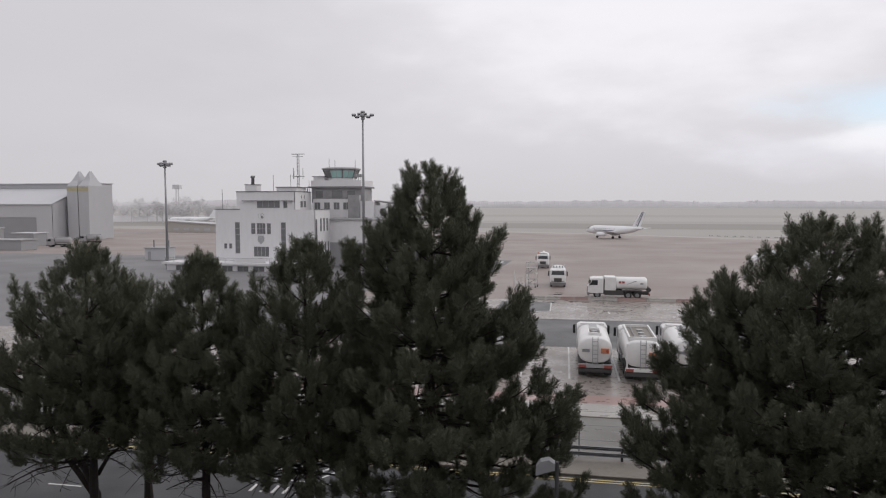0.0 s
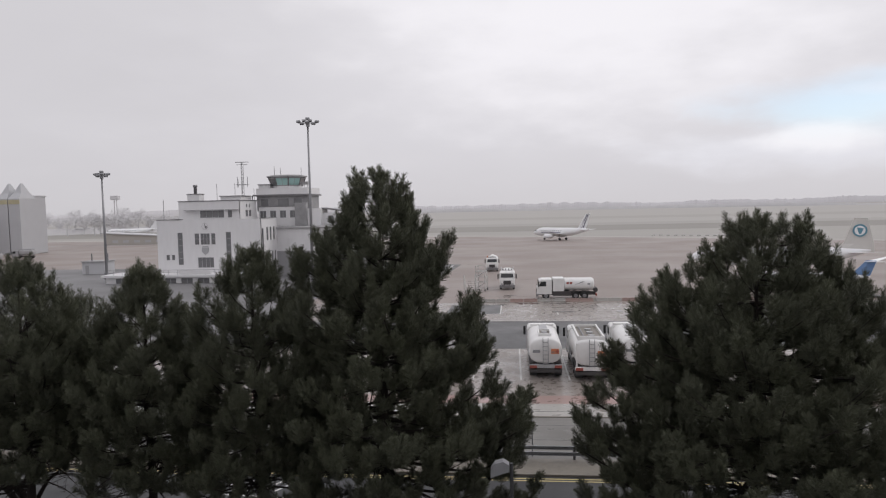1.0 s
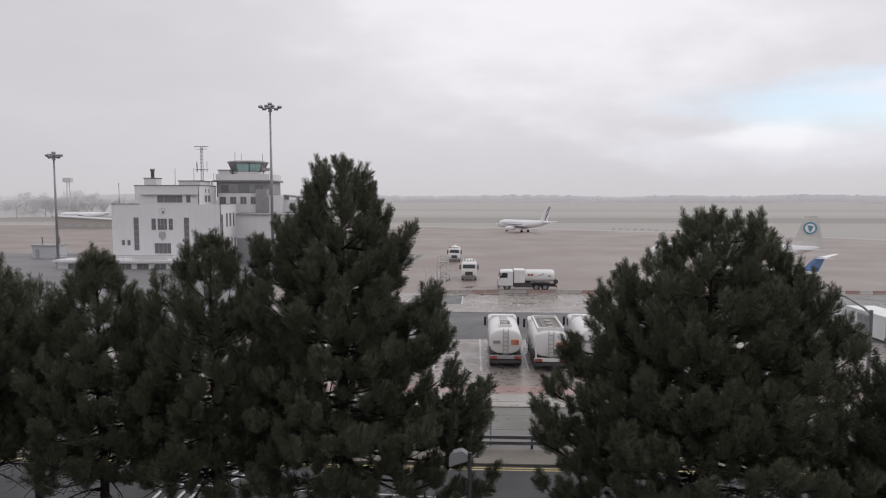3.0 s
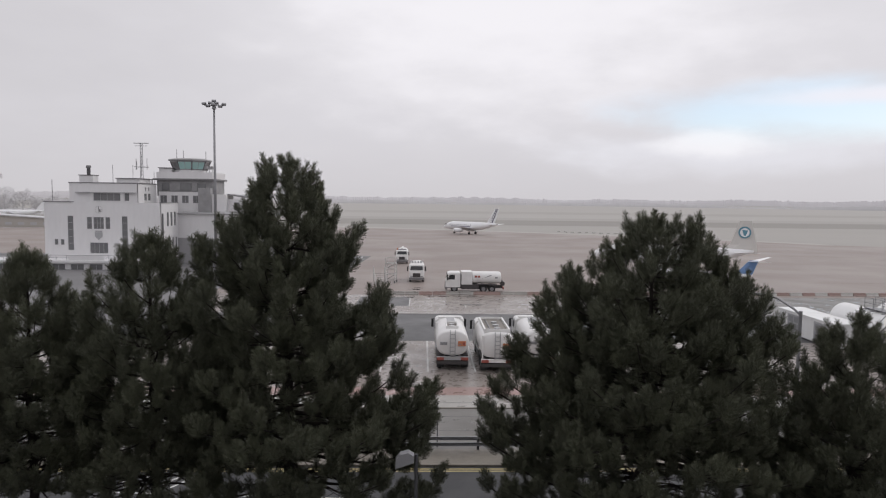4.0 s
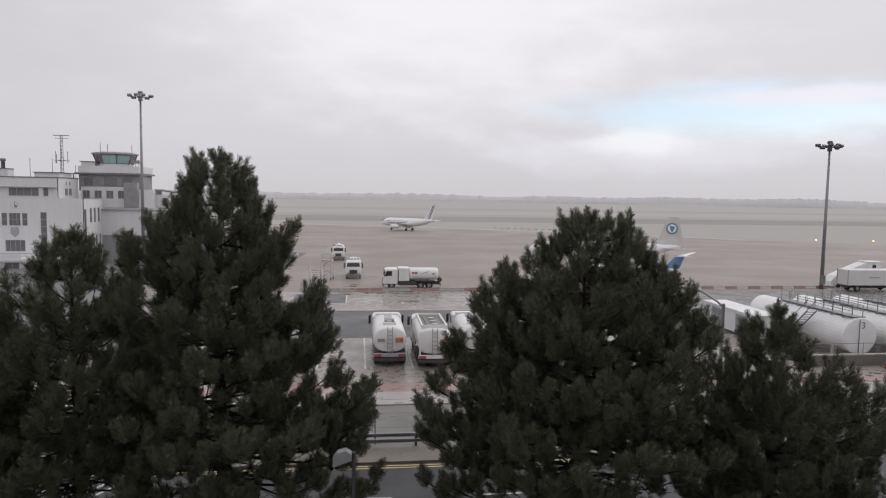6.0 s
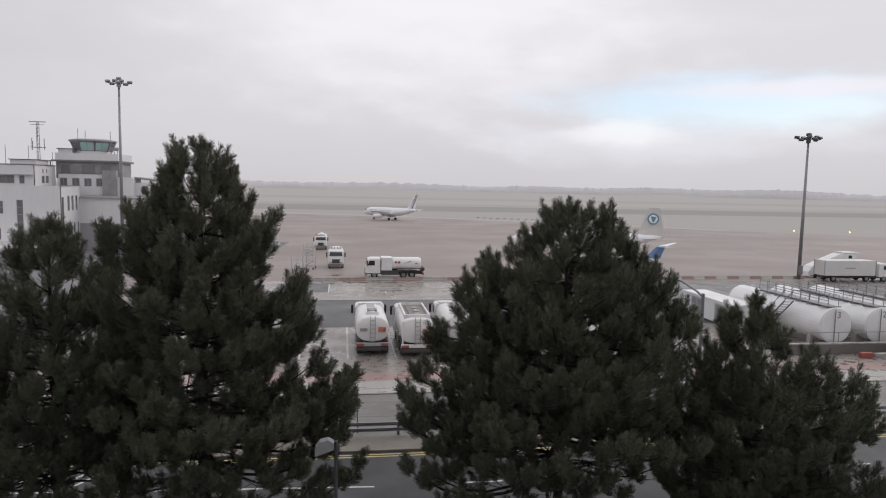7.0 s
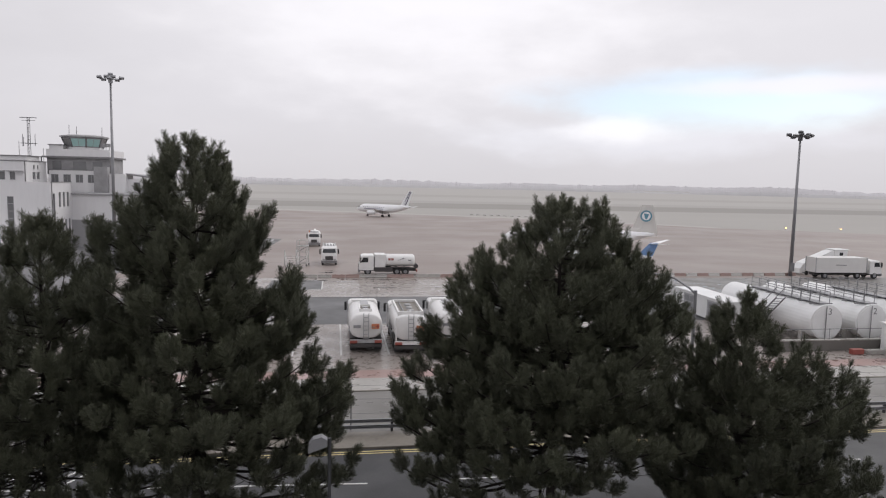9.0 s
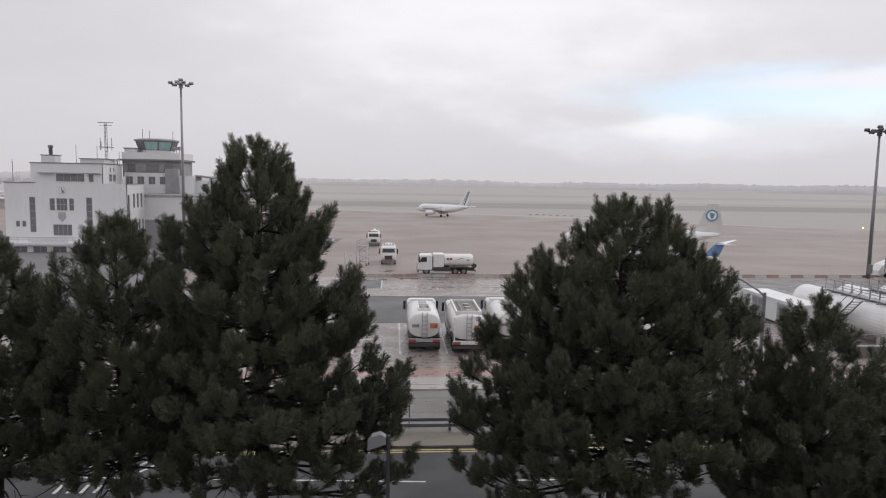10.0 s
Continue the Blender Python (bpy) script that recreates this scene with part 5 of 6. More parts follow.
# ---- roadside ----
t = thing("guard_rail", "grey steel guard rail behind the footway", "guard rail", 0, 34.55, 0.11)
for z in (0.34, 0.66):
    part("rail", loft(bmesh.new(), [[(x, -0.05, z - 0.09), (x, 0.03, z - 0.045), (x, -0.05, z), (x, 0.03, z + 0.045), (x, -0.05, z + 0.09), (x, 0.06, z + 0.09), (x, 0.06, z - 0.09)] for x in (-60, 60)]), M_STEEL, t)
for k in range(41):
    part("post", boxed(-60 + 3 * k, -59.88 + 3 * k, 0.07, 0.2, 0, 0.7), M_DARKSTEEL, t)
t = thing("wire_fence", "thin grey wire fence on slim posts", "fence", 0, 35.3, 0.0)
for k in range(45):
    part("post", tubed([(-65.1 + 3 * k, 0, 0), (-65.1 + 3 * k, 0, 2.5)], 0.035, 6), M_STEEL, t)
for z in (0.1, 0.9, 1.7, 2.45):
    part("wire", tubed([(-65, 0.04, z), (66, 0.04, z)], 0.008, 4), M_STEEL, t)
t = thing("street_lamp", "grey street lamp with a bent arm", "street lamp", 19.8, 34.0, 0.11)
part("pole", tubed([(0, 0, 0), (0, 0, 4), (0, 0, 7.7)], [0.13, 0.10, 0.09], 10), M_STEEL, t)
part("arm", tubed([(0, 0, 7.5), (-0.25, 0.25, 7.8), (-0.8, 0.9, 8.25), (-1.3, 1.3, 8.35)], 0.06, 8), M_STEEL, t)
part("lamp_head", loft(bmesh.new(), [rounded(0, 0, 0.34 * a, 0.16 * a, yy, 12, 2.5) for yy, a in ((0, 0.6), (0.15, 1), (0.6, 1), (0.8, 0.5))]), M_STEEL, t).matrix_basis = pose(-1.2, 1.25, 8.36, 3, 0, 48)
# taken for a lamp head; its depth is set to fit the camera's view
t = thing("roadside_post", "grey box-shaped lamp head on a slim dark post", "sign", -0.12, 18.2, 0)
part("post", tubed([(0, 0, 0), (0, 0, 6.34)], 0.05, 8), M_DARKSTEEL, t)
part("post_head", loft(bmesh.new(), [[(-0.58, y, 5.96), (-0.06, y, 6.14), (-0.06, y, 6.32), (-0.22, y, 6.42), (-0.45, y, 6.36), (-0.57, y, 6.2)] for y in (-0.14, 0.14)]), M_GREYPLATE, t)
# forked bare limbs of the leaning trunk in the car park
t = thing("forked_tree", "dark bare forked trunk leaning under the pine", "tree", -17.7, 22.3, 0)
part("trunk", tubed([(0, 0, 0), (0.0, 0, 2.2), (-0.5, 0.1, 3.1), (-1.3, 0.1, 4.2), (-1.55, 0.1, 5.4), (-1.5, 0.2, 7.2)], [0.2, 0.17, 0.14, 0.11, 0.09, 0.05], 8), M_BARK, t, smooth=True)
part("limb", tubed([(-0.1, 0, 2.2), (-0.9, 0.2, 2.9), (-1.7, 0.1, 4.0), (-2.2, 0.1, 5.2), (-2.3, 0.2, 6.4)], [0.13, 0.11, 0.09, 0.07, 0.04], 8), M_BARK, t, smooth=True)
part("limb", tubed([(0.1, 0, 3.0), (0.5, 0.1, 3.7), (1.0, 0.1, 4.1)], [0.09, 0.07, 0.04], 6), M_BARK, t, smooth=True)

# ---- fuel farm ----
t = thing("site_cabin", "long white flat-roofed site cabin with grey louvres", "cabin", 37.6, 59.0, 0.05)
part("body", boxed(0, 2.6, 0, 9.6, 0.12, 2.25, 0.04), M_TANK, t)
part("plinth", boxed(0.1, 2.5, 0.1, 9.5, 0, 0.12), M_UNDER, t)
part("roof", boxed(-0.1, 2.7, -0.1, 9.7, 2.25, 2.42, 0.03), M_TANK, t)
for y in (1.0, 5.6):
    fr = part("louvre_panel", boxed(-0.05, -0.004, y, y + 2.2, 0.3, 2.1, 0.01), M_FRAME, t)
    for a in (0.25, 1.2):
        for b in (0.6, 1.35):
            part("louvre", boxed(-0.075, -0.051, y + a, y + a + 0.75, b, b + 0.6), M_GREYPLATE, fr)


def storage_tank(x, y0, y1, digit, decked=True):
    t = thing("storage_tank", "large white horizontal fuel storage tank on saddles", "storage tank", x, y0, 0.05, group="fuel storage tanks")
    ln = y1 - y0
    body = bmesh.new()
    secs = ((0, 0.0), (0.0, 1.42), (0.06, 1.5), (ln - 0.3, 1.5), (ln - 0.1, 1.3), (ln, 0.7))
    loft(body, [[(r * math.cos(k * math.tau / 32), yy, 2.05 + r * math.sin(k * math.tau / 32)) for k in range(32)] for yy, r in secs[1:]])
    part("shell", body, M_TANK, t, smooth=False)
    part("end_ring", tubed([(0, -0.03, 2.05), (0, 0.1, 2.05)], 1.54, 32), M_TANK, t)
    part("end_cap", tubed([(0, -0.08, 2.05), (0, -0.02, 2.05)], 1.40, 32), M_TANK, t)
    for yy in (1.2, ln - 1.6):
        part("saddle", boxed(-1.3, 1.3, yy, yy + 0.5, 0, 1.0, 0.02), M_PALE, t)
    part("gauge_pipe", tubed([(-0.15, -0.16, 0.6), (-0.15, -0.16, 3.5)], 0.04, 6), M_STEEL, t)
    fc = bpy.data.curves.new("digit", "FONT")
    fc.body, fc.size, fc.extrude, fc.align_x = digit, 0.8, 0.01, "CENTER"
    fo = new("digit", fc)
    fo.matrix_basis = pose(0.25, -0.09, 2.75, 90, 0, 0)
    fc.materials.append(M_CAP)
    fo.parent = t
    if not decked:
        return t
    wk = part("walkway", boxed(-0.5, 0.5, 0.4, ln - 4, 3.62, 3.68), M_STEEL, t)
    for s in (-1, 1):
        for z in (4.15, 4.65):
            part("handrail", tubed([(s * 0.5, 0.4, z), (s * 0.5, ln - 4, z)], 0.03, 5), M_STEEL, wk)
        for k in range(9):
            yy = 0.4 + (ln - 4.4) * k / 8
            part("stanchion", tubed([(s * 0.5, yy, 3.65), (s * 0.5, yy, 4.65)], 0.03, 5), M_STEEL, wk)
    for k in range(7):
        yy = 0.8 + (ln - 5) * k / 6
        part("crossbar", boxed(-1.1, 1.1, yy - 0.04, yy + 0.04, 3.53, 3.61), M_STEEL, wk)
    return t


for x, d in ((42.1, "3"), (46.5, "2"), (51.0, "1")):
    storage_tank(x, 51.0, 65.0, d)
t = thing("tank_stairs", "grey steel stair up to the tank walkways", "stairs", 39.5, 54.2, 0.05)
for s in (0, 0.9):
    part("stringer", tubed([(s, 4.0, 0), (s, 0, 3.7)], 0.07, 5), M_STEEL, t)
    part("handrail", tubed([(s, 4.0, 1.0), (s, 0, 4.7)], 0.035, 5), M_STEEL, t)
for k in range(13):
    part("tread", boxed(0.05, 0.85, 0.15 + 0.3 * k, 0.4 + 0.3 * k, 3.52 - 0.275 * k, 3.56 - 0.275 * k), M_STEEL, t)
t = thing("bund_wall", "low grey wall with a pale coping round the tanks", "wall", 0, 0, 0.05)
part("wall", boxed(35.2, 54.5, 49.3, 49.55, 0, 0.85, 0.02), M_SERVICE, t)
part("coping", boxed(35.1, 54.6, 49.25, 49.6, 0.855, 0.97, 0.02), M_PALE, t)
for k in range(8):
    part("fence_post", tubed([(36 + 2.6 * k, 49.42, 0.9), (36 + 2.6 * k, 49.42, 1.9)], 0.03, 5), M_STEEL, t)
part("fence_rail", tubed([(36, 49.42, 1.85), (54.2, 49.42, 1.85)], 0.03, 5), M_STEEL, t)
t = thing("kiosk", "small white kiosk with a dark window", "kiosk", 45.75, 46.6, 0.05)
part("body", boxed(0, 3.2, 0, 2.4, 0, 2.35, 0.03), M_TANK, t)
part("roof", boxed(-0.12, 3.32, -0.12, 2.52, 2.35, 2.5, 0.02), M_TANK, t)
part("window", boxed(0.4, 1.15, -0.03, 0.01, 1.25, 1.7), M_WINDOW, t)
part("corner_trim", boxed(-0.03, 0.1, -0.03, 0.1, 0.1, 2.3), M_FRAME, t)
tagged(part("plastic_barrier", boxed(42.2, 43.3, 47.9, 48.3, 0.05, 0.5, 0.05), M_RED), "red plastic barrier block on the concrete", "barrier")
tagged(part("concrete_block", boxed(43.5, 45.6, 47.9, 48.4, 0.05, 0.4, 0.04), M_PALE), "pale concrete block beside the kiosk", "block")

# ---- airstairs and catering truck by the mast ----
t = thing("airstair", "white covered passenger steps on a truck bed", "airstair", 75.0, 98.2, ground_z(98) + 0.02, -2)
part("stair_tunnel", loft(bmesh.new(), [[(x, -1.0, z0), (x, 1.0, z0), (x, 1.0, z1), (x, -1.0, z1)] for x, z0, z1 in ((-0.3, 0.25, 1.0), (0.4, 0.4, 1.9), (5.2, 2.6, 3.95), (5.6, 2.75, 4.0))]), M_TANK, t)
part("top_cabin", boxed(5.61, 7.9, -1.05, 1.05, 2.75, 4.1, 0.04), M_TANK, t)
part("cabin_roof", boxed(5.5, 8.2, -1.15, 1.15, 4.1, 4.2), M_TANK, t)
part("tunnel_window", boxed(6.5, 7.1, -1.08, -1.03, 3.2, 3.7), M_GLASS, t)
for y in (-0.9, 0.9):
    for x in (6.4, 7.3):
        part("leg", tubed([(x, y, 0), (x, y, 2.75)], 0.09, 6), M_STEEL, t)
    part("brace", tubed([(3.4, y, 0.5), (6.4, y, 2.4)], 0.07, 6), M_STEEL, t)
    part("beam", tubed([(0.2, y, 0.4), (7.7, y, 0.4)], 0.12, 6), M_STEEL, t)
    for x in (1.0, 6.8):
        wheel(t, x, y * 1.15, 0.4, 0.25)
t = thing("catering_truck", "white box-bodied airport truck with a cab", "truck", 73.8, 93.6, ground_z(93.6) + 0.03, -91)
part("box_body", boxed(-1.25, 1.25, 0, 8.6, 0.95, 3.3, 0.05), M_TRUCKGREY, t)
for s in (-1, 1):
    for yy in (-0.1, 8.64):
        part("corner_post", boxed(s * 1.2 - 0.06, s * 1.2 + 0.06, yy, yy + 0.1, 1.0, 3.34), M_FRAME, t)
part("chassis", boxed(-0.6, 0.6, 0.2, 11, 0.5, 0.93), M_UNDER, t)
part("writing_bar", boxed(1.252, 1.27, 3.4, 5.2, 2.1, 2.22), M_GREYPLATE, t)
for s in (-1, 1):
    for yy in (1.6, 7.2, 10.2):
        wheel(t, s * 1.2, yy)
cab(t, 9.3, 11.4, 2.4, 0.75, 2.9)
# amber edge lights out on the field
M_AMBER = bpy.data.materials.new("amber_light")
M_AMBER.use_nodes = True
M_AMBER.node_tree.nodes["Principled BSDF"].inputs["Emission Color"].default_value = (1.0, 0.55, 0.12, 1)
M_AMBER.node_tree.nodes["Principled BSDF"].inputs["Emission Strength"].default_value = 6
for x, y in ((168.0, 228.2), (187.1, 223.0)):
    t = thing("edge_light", "small amber guard light on a short stand", "light", x, y, ground_z(y), group="amber guard lights")
    part("stand", tubed([(0, 0, 0), (0, 0, 0.5)], 0.08, 6), M_DARKSTEEL, t)
    part("lens", tubed([(0, -0.12, 0.62), (0, 0.05, 0.62)], 0.21, 10), M_AMBER, t)
for k in range(16):
    x, y = 66 + 2.9 * k, 322 - 2.0 * k
    b = new("marker_board", bar_bright)
    b.matrix_basis = pose(x, y, ground_z(y) + 0.02, 0, 0, -35)
    tagged(b, "pale low marker block at the grass edge", "barrier", "markers at the grass edge")


# ---- aircraft ----
# beige dulls the white fin to stand in for haze
M_BEIGE = mat("hazed_fin_paint", (0.62, 0.60, 0.57), (0.57, 0.55, 0.525), 0.4, 0.6, 0.15, 0)
def aircraft(x, y, turn, ln, r, label, fin_paint, ttail=False, emblem=None, stripe=None, span=None, fin_h=None, engines="wing", lift=None, fin_at=0.0, fin_rows=None):
    """An airliner whose nose points along local +y; x, y is its middle."""
    t = thing("aircraft", label, "aircraft", x, y, ground_z(y) + 0.02, turn)
    zc = lift or r * 1.9
    span = span or ln * 0.94
    fin_h = fin_h or ln * 0.19
    h = ln / 2
    prof = ((h, 0.02, -0.35), (h - 0.3 * r, 0.32, -0.28), (h - 0.9 * r, 0.62, -0.18), (h - 1.8 * r, 0.88, -0.06), (h - 2.8 * r, 1, 0), (h - 6 * r, 1, 0), (-h + 7.5 * r, 1, 0),
            (-h + 5 * r, 0.92, 0.08), (-h + 2.8 * r, 0.66, 0.3), (-h + 1.0 * r, 0.34, 0.55), (-h, 0.1, 0.68))
    part("fuselage", loft(bmesh.new(), [[(r * a * math.cos(k * math.tau / 24), yy, zc + r * dz + r * a * math.sin(k * math.tau / 24)) for k in range(24)] for yy, a, dz in prof]), M_PLANEWHITE, t, smooth=True)
    for s in (-1, 1):
        ws = h - 1.15 * r
        part("cockpit_window", boxed(s * 0.55 * r - 0.22 * r, s * 0.55 * r + 0.22 * r, ws - 0.1 * r, ws + 0.12 * r, zc + 0.22 * r, zc + 0.42 * r, 0.02), M_GLASS, t)
        if stripe:
            part("cheatline", loft(bmesh.new(), [[(s * r * d, yy, zc - 0.02 * r + q) for d, q in ((0.985, -0.14 * r), (1.004, -0.14 * r), (1.004, 0.02 * r), (0.985, 0.02 * r))] for yy in (-h + 7.2 * r, h - 3.0 * r)]), stripe, t)
        for k in range(int((ln - 9 * r) / 1.1)):
            part("cabin_window", boxed(s * r * 0.985 - 0.03, s * r * 0.985 + 0.03, -h + 7 * r + 1.1 * k, -h + 7 * r + 1.1 * k + 0.3, zc + 0.2 * r, zc + 0.2 * r + 0.36), M_NAVY, t)
        root, tip = ln * 0.19, ln * 0.05
        y_r, y_t = ln * 0.10, -ln * 0.14
        wz = zc - 0.55 * r
        wing = loft(bmesh.new(), [[(s * xx, yy + ch * q, zz + ch * tt) for q, tt in ((0.5, 0), (0.15, 0.05), (-0.5, 0.005), (0.15, -0.045))]
                                  for xx, yy, ch, zz in ((0.5 * r, y_r - root * 0.5, root, wz), (span * 0.2, y_r - root * 0.65, root * 0.7, wz + span * 0.018), (span / 2, y_t, tip, wz + span * 0.05))])
        part("wing", wing, M_PLANEWHITE, t)
        zt = zc + 0.45 * r if not ttail else zc + r * 0.8 + fin_h * 0.97
        yt = -h + 1.6 * r if not ttail else -h - fin_h * 0.25 + 0.6 * r
        ts = span * (0.19 if not ttail else 0.33)
        tp_ = loft(bmesh.new(), [[(s * xx, yy + ch * q, zz + ch * tt) for q, tt in ((0.5, 0), (0.1, 0.05), (-0.5, 0), (0.1, -0.05))]
                                 for xx, yy, ch, zz in ((0.1 * r, yt, ln * 0.085, zt), (ts, yt - ts * 0.45, ln * 0.035, zt + ts * 0.08))])
        part("tailplane", tp_, M_PLANEWHITE, t)
        if engines == "wing":
            ex, ey, ez = s * span * 0.17, y_r - 0.2, wz - 0.38 * r
            er = 0.48 * r
        else:
            ex, ey, ez = s * r * 1.45, -h + 4.6 * r, zc + 0.4 * r
            er = 0.42 * r
        en = bmesh.new()
        tube(en, [(ex, ey + 1.3 * r, ez), (ex, ey + 1.1 * r, ez), (ex, ey - 0.3 * r, ez), (ex, ey - 1.1 * r, ez)], [er * 0.9, er, er, er * 0.6], 16)
        e = part("engine", en, M_PLANEWHITE, t, smooth=False)
        part("intake", tubed([(ex, ey + 1.29 * r, ez), (ex, ey + 1.315 * r, ez)], er * 0.78, 16), M_UNDER if engines == "wing" else M_RED, e)
        part("pylon", boxed(min(ex, ex * 0.8) if engines != "wing" else ex - 0.1, max(ex, ex * 0.7) if engines != "wing" else ex + 0.1, ey - 0.8 * r, ey + 0.5 * r, ez, ez + (0.15 if engines != "wing" else 0.5 * r)), M_PLANEWHITE, e)
        for dx in (-0.16, 0.16):
            gx = s * r * 1.3 + dx
            part("main_wheel", tubed([(gx - 0.12, y_r - root * 0.75, 0.5), (gx + 0.12, y_r - root * 0.75, 0.5)], 0.5, 14), M_BLACK, t)
        part("gear_leg", tubed([(s * r * 1.3, y_r - root * 0.75, 0.5), (s * r * 1.2, y_r - root * 0.75, wz + 0.2)], 0.12, 8), M_STEEL, t)
    fb = ln * 0.15
    fin = loft(bmesh.new(), [[(ch * tt, yy + ch * q, zz) for q, tt in ((0.5, 0), (0.15, 0.05), (-0.5, 0.0), (0.15, -0.05))]
                             for yy, ch, zz in fin_rows and [(-h + a, c, zc + d) for a, c, d in fin_rows] or ((-h + 0.5 * fb + 0.5 * r + fin_at, fb * 1.15, zc + 0.5 * r), (-h + 0.36 * fb + 0.2 * r + fin_at, fb * 0.92, zc + r), (-h - fin_h * 0.35 + 0.6 * r + fin_at, fb * 0.5, zc + 0.9 * r + fin_h))])
    f = part("fin", fin, fin_paint, t)
    if emblem:
        cyf, czf = -h + 1.75, zc + r + fin_h * 0.56
        for s in (-1, 1):
            part("emblem", tubed([(s * 0.05 * fb, cyf, czf), (s * 0.07 * fb, cyf, czf)], fin_h * 0.21, 24), emblem, f, "round blue-green tail emblem")
            part("emblem_field", tubed([(s * 0.07 * fb, cyf, czf), (s * 0.075 * fb, cyf, czf)], fin_h * 0.155, 24), M_PLANEWHITE, f)
            em = loft(bmesh.new(), [[(s * d * fb, cyf + 0.09 * fin_h, czf + 0.10 * fin_h), (s * d * fb, cyf - 0.10 * fin_h, czf + 0.07 * fin_h), (s * d * fb, cyf - 0.03 * fin_h, czf - 0.12 * fin_h), (s * d * fb, cyf + 0.03 * fin_h, czf - 0.11 * fin_h)] for d in (0.076, 0.082)])
            part("emblem_shape", em, emblem, f)
    elif stripe:
        for q0, q1 in ((0.22, 0.02), (-0.08, -0.22)):
            st = loft(bmesh.new(), [[(sx, yy + ch * q, zz) for sx, q in ((-0.03 * ch - 0.05, q0), (0.03 * ch + 0.05, q0), (0.03 * ch + 0.05, q1), (-0.03 * ch - 0.05, q1))]
                                    for yy, ch, zz in ((-h + 0.36 * fb + 0.2 * r + fin_at, fb * 0.92, zc + r), (-h - fin_h * 0.35 + 0.6 * r + fin_at, fb * 0.5, zc + 0.9 * r + fin_h))])
            part("fin_stripe", st, stripe, f)
    part("nose_leg", tubed([(0, h - 3.2 * r, 0.4), (0, h - 3.2 * r, zc - 0.8 * r)], 0.1, 8), M_STEEL, t)
    for dx in (-0.18, 0.18):
        part("nose_wheel", tubed([(dx - 0.09, h - 3.2 * r, 0.38), (dx + 0.09, h - 3.2 * r, 0.38)], 0.38, 12), M_BLACK, t)
    return t


aircraft(20.6, 290.5, 50, 29.0, 1.85, "white twin-jet airliner with dark blue tail stripes", M_PLANEWHITE, stripe=M_NAVY, fin_h=6.0, fin_at=1.6)
aircraft(48.6, 129.8, 72, 30.5, 1.75, "white airliner with a round emblem on its tail", M_BEIGE, emblem=M_TEALDISC, fin_h=5.4, lift=3.4,
         fin_rows=((3.6, 8.4, 0.9), (2.6, 6.2, 1.7), (1.9, 4.7, 2.4), (1.6, 2.1, 7.0)))
aircraft(43.3, 104.8, 62, 17.0, 0.95, "small white jet with a blue high tail", M_BLUE, ttail=True, engines="tail", fin_h=2.1, span=15)
aircraft(-258.0, 430.0, 95, 35.0, 1.9, "pale airliner far off beyond the terminal", M_PLANEWHITE, fin_h=5.6)


# wall tan lifted for haze like the hangar greys
M_HANGARTAN = mat("hazed_tan_sheet_cladding", (0.50, 0.475, 0.44), (0.46, 0.437, 0.405), 0.8, 0.3, 0.04, 0)
# ---- hangars and low buildings out to the side ----
t = thing("hangar", "grey sheet-clad hangar with a sloping white roof, paled by haze", "hangar", 0, 0, ground_z(240))
part("main_hall", boxed(-320, -187, 246, 252, 0, 22.4, 0.1), M_HANGARDARK, t)
part("roof_edge", boxed(-321, -186.8, 245.4, 252.5, 22.4, 22.8), M_HANGARDARK, t)
ro = loft(bmesh.new(), [[(x, 229, 14.0), (x, 245.3, 20.2), (x, 245.3, 20.5), (x, 229, 14.3)] for x in (-320, -196.6)])
part("lean_to_roof", ro, M_HANGARROOF, t, "white sloping sheet roof")
part("front_wall", facade(bmesh.new(), (-320, 229.5), (-197, 229.5), 0, 13.9, [(20 + 26 * k, 38 + 26 * k, 0.2, 9.0) for k in range(4)]), M_HANGAR, t)
# darker sheets paint the shade inside the open doorways
for k in range(4):
    part("door", boxed(-300 + 26 * k, -282 + 26 * k, 229.7, 229.95, 0.2, 9.0), M_HANGARDOOR, t, "darker grey sheet standing for the shade in an open doorway")
gab = loft(bmesh.new(), [[(x, 229.6, 0), (x, 245.3, 0), (x, 245.3, 20.1), (x, 229.6, 13.8)] for x in (-197.4, -197)])
part("gable", gab, M_HANGAR, t)
for x in (-193.0, -188.0):
    part("tower", boxed(x - 2.3, x + 2.3, 236, 245.2, 0, 21.5), M_HANGARDARK, t)
    part("tower_cap", loft(bmesh.new(), [[(x - 2.3, 236, 21.5), (x + 2.3, 236, 21.5), (x + 2.3, 245, 21.5), (x - 2.3, 245, 21.5)], [(x - 1.5, 238, 23.6), (x + 1.5, 238, 23.6), (x + 1.5, 243, 23.6), (x - 1.5, 243, 23.6)], [(x - 0.15, 240, 27.4), (x + 0.15, 240, 27.4), (x + 0.15, 241, 27.4), (x - 0.15, 241, 27.4)]]), M_HANGARDARK, t)
    part("band", boxed(x - 2.34, x + 2.35, 235.9, 235.99, 19.4, 21.0), M_OCHRE, t, "faded yellow band")
t = thing("low_pier", "long low tan building with a falling pale roof", "building", 0, 318, ground_z(318))
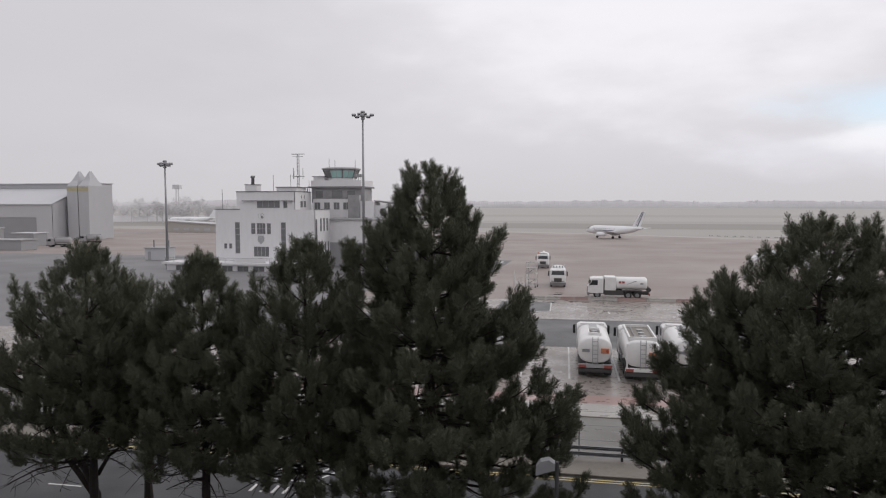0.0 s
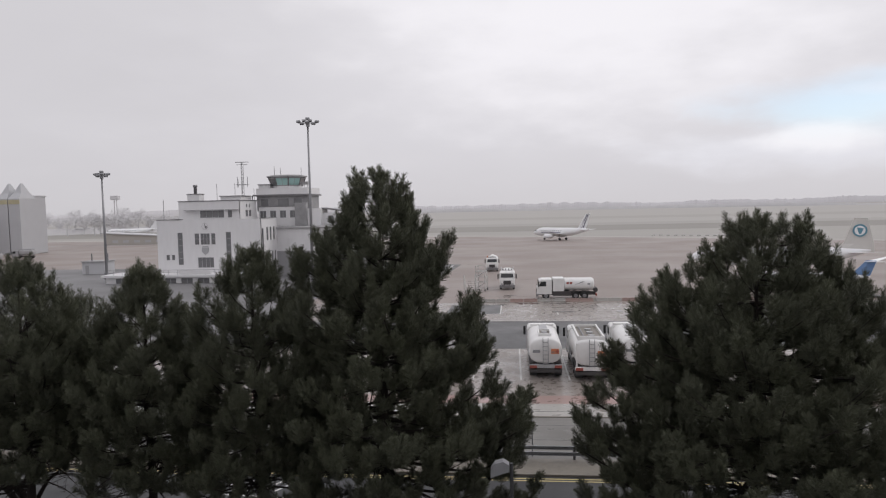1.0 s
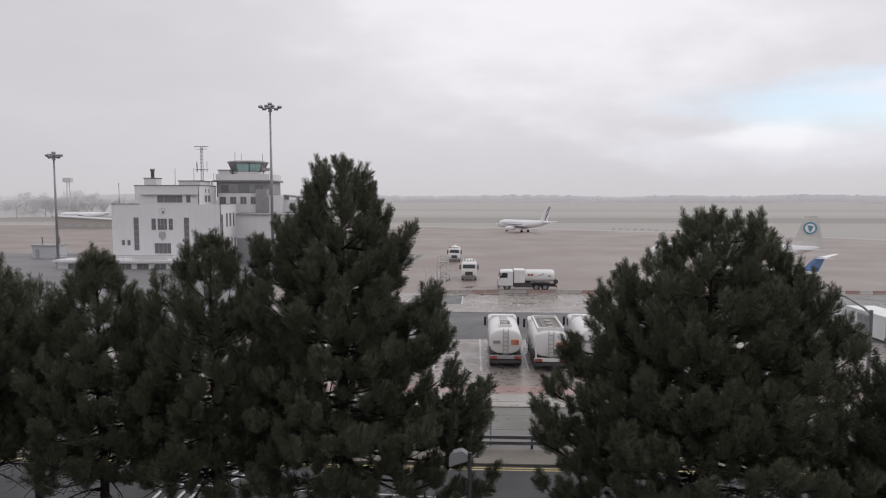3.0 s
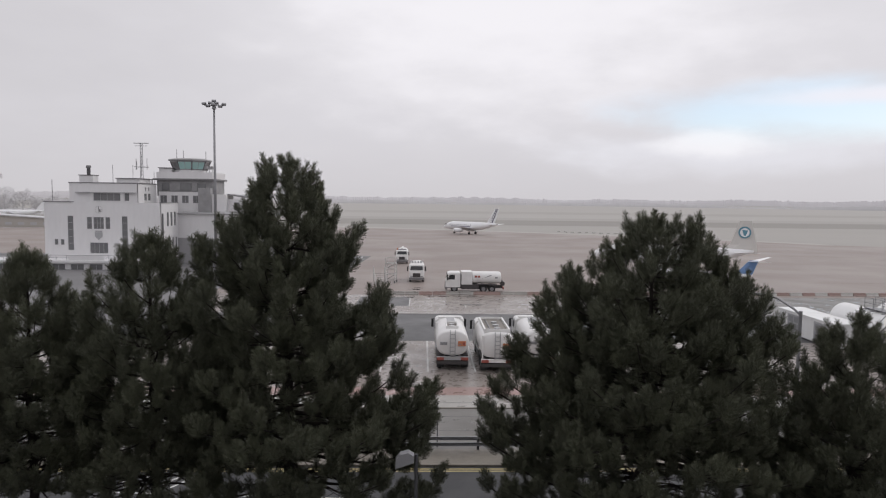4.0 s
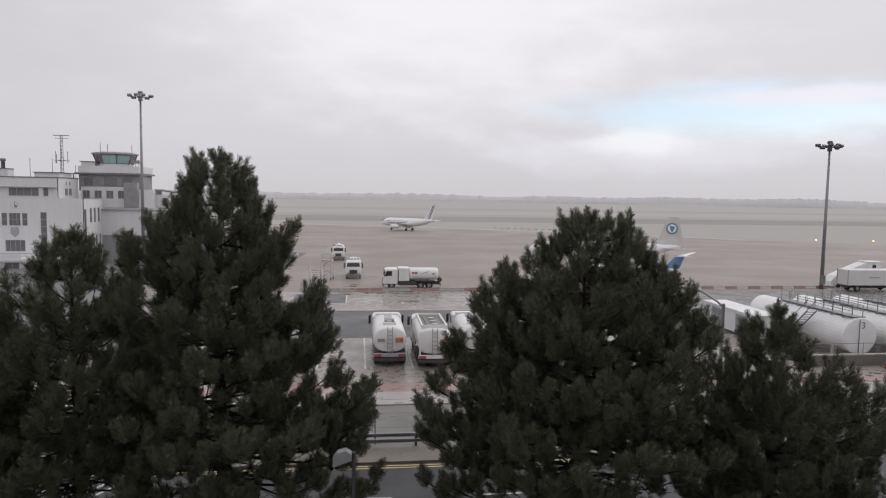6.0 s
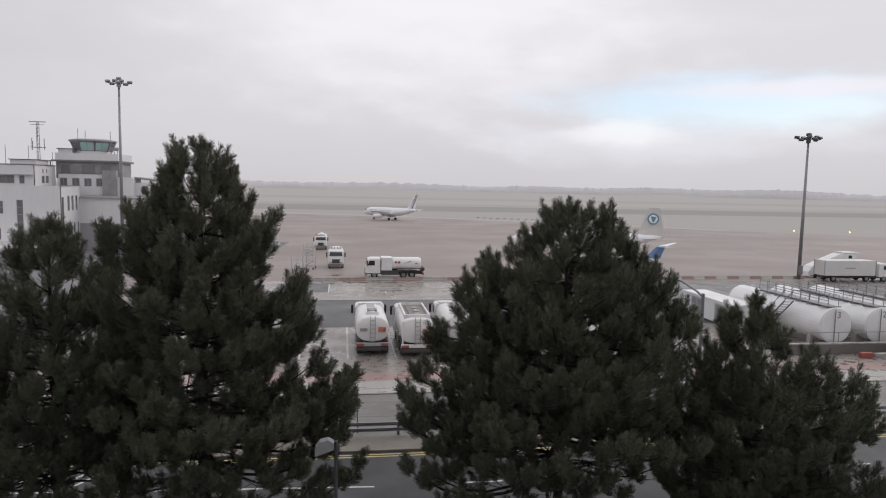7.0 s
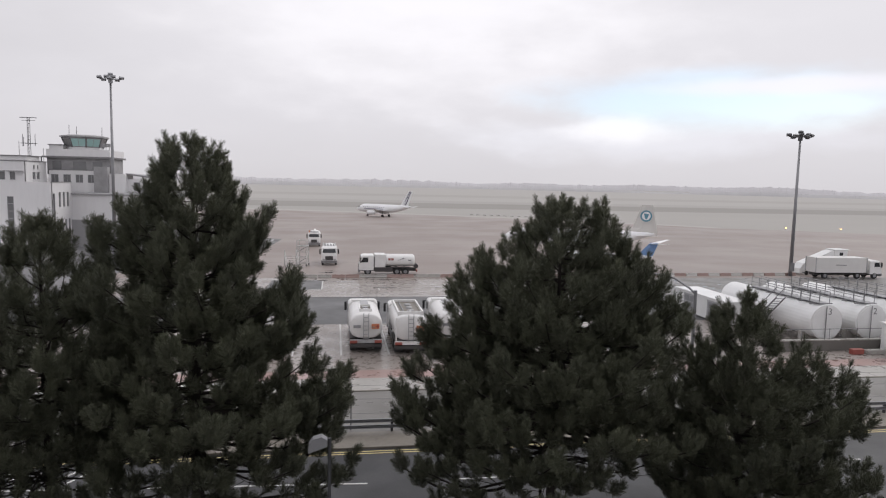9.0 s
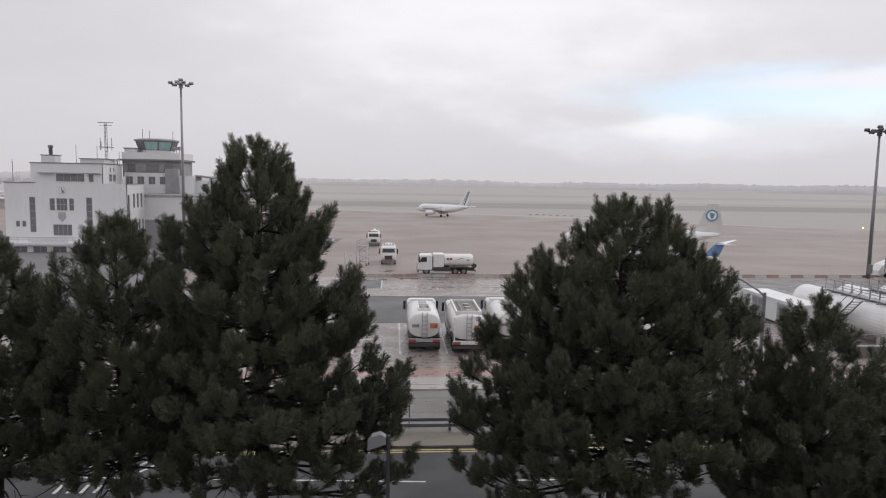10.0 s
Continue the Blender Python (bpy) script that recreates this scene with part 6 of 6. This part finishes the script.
part("wall", loft(bmesh.new(), [[(-205, y, 0), (-150, y, 0), (-150, y, 2.6), (-205, y, 5.6)] for y in (0, 9)]), M_HANGARTAN, t)
part("roof", loft(bmesh.new(), [[(-207, y, 5.7), (-149, y, 2.6), (-149, y, 3.0), (-207, y, 6.2)] for y in (-0.8, 9.8)]), M_HANGARROOF, t)
for k in range(8):
    part("window", boxed(-201 + 5.8 * k, -198 + 5.8 * k, -0.06, 0.02, 1.0, 2.2), M_HANGAR, t)
line(-270, -140, 306, 309, 0.06, M_GREYBAND, "dark kerb strip before the low building")
t = thing("equipment_hut", "small pale flat-roofed equipment hut", "hut", -98.0, 147.0, ground_z(147))
part("wall", boxed(-2.8, 2.8, 0, 4, 0, 2.9, 0.03), M_HANGAR, t)
part("roof", boxed(-3.0, 3.0, -0.3, 4.3, 2.9, 3.1), M_GREYBAND, t)
part("door", boxed(-2.0, -1.1, -0.04, 0.01, 0, 2.1), M_GREYBAND, t)
for dx in (-1.6, 2.4):
    part("flue", tubed([(dx, 2, 3.1), (dx, 2, 4.8)], 0.16, 6), M_CAP, t)
for x, y, w, h, lb in ((-166, 172, 15, 3.0, "dark low flat-bed load on the apron"), (-176, 192, 8, 4.2, "dark trailer with a white roof"), (-206, 205, 9, 5.2, "dark workshop box with a white roof")):
    t = thing("annex", lb, "building", x, y, ground_z(y))
    part("wall", boxed(-w / 2, w / 2, 0, 6, 0, h, 0.04), M_HANGARDOOR, t)
    part("roof", boxed(-w / 2 - 0.3, w / 2 + 0.3, -0.3, 6.3, h, h + 0.25), M_HANGARROOF if h > 4 else M_GREYBAND, t)
    part("door", boxed(-w * 0.3, -w * 0.3 + 2.4, -0.05, 0.01, 0, min(h * 0.8, 3)), M_GREYBAND, t)
# the mast shares the haze-pale colour of the trees
t = thing("far_radar_mast", "lattice radar mast among the far trees, paled by haze", "mast", az_x(-31.95, 520), 520, ground_z(520))
for dx in (-1.6, 1.6):
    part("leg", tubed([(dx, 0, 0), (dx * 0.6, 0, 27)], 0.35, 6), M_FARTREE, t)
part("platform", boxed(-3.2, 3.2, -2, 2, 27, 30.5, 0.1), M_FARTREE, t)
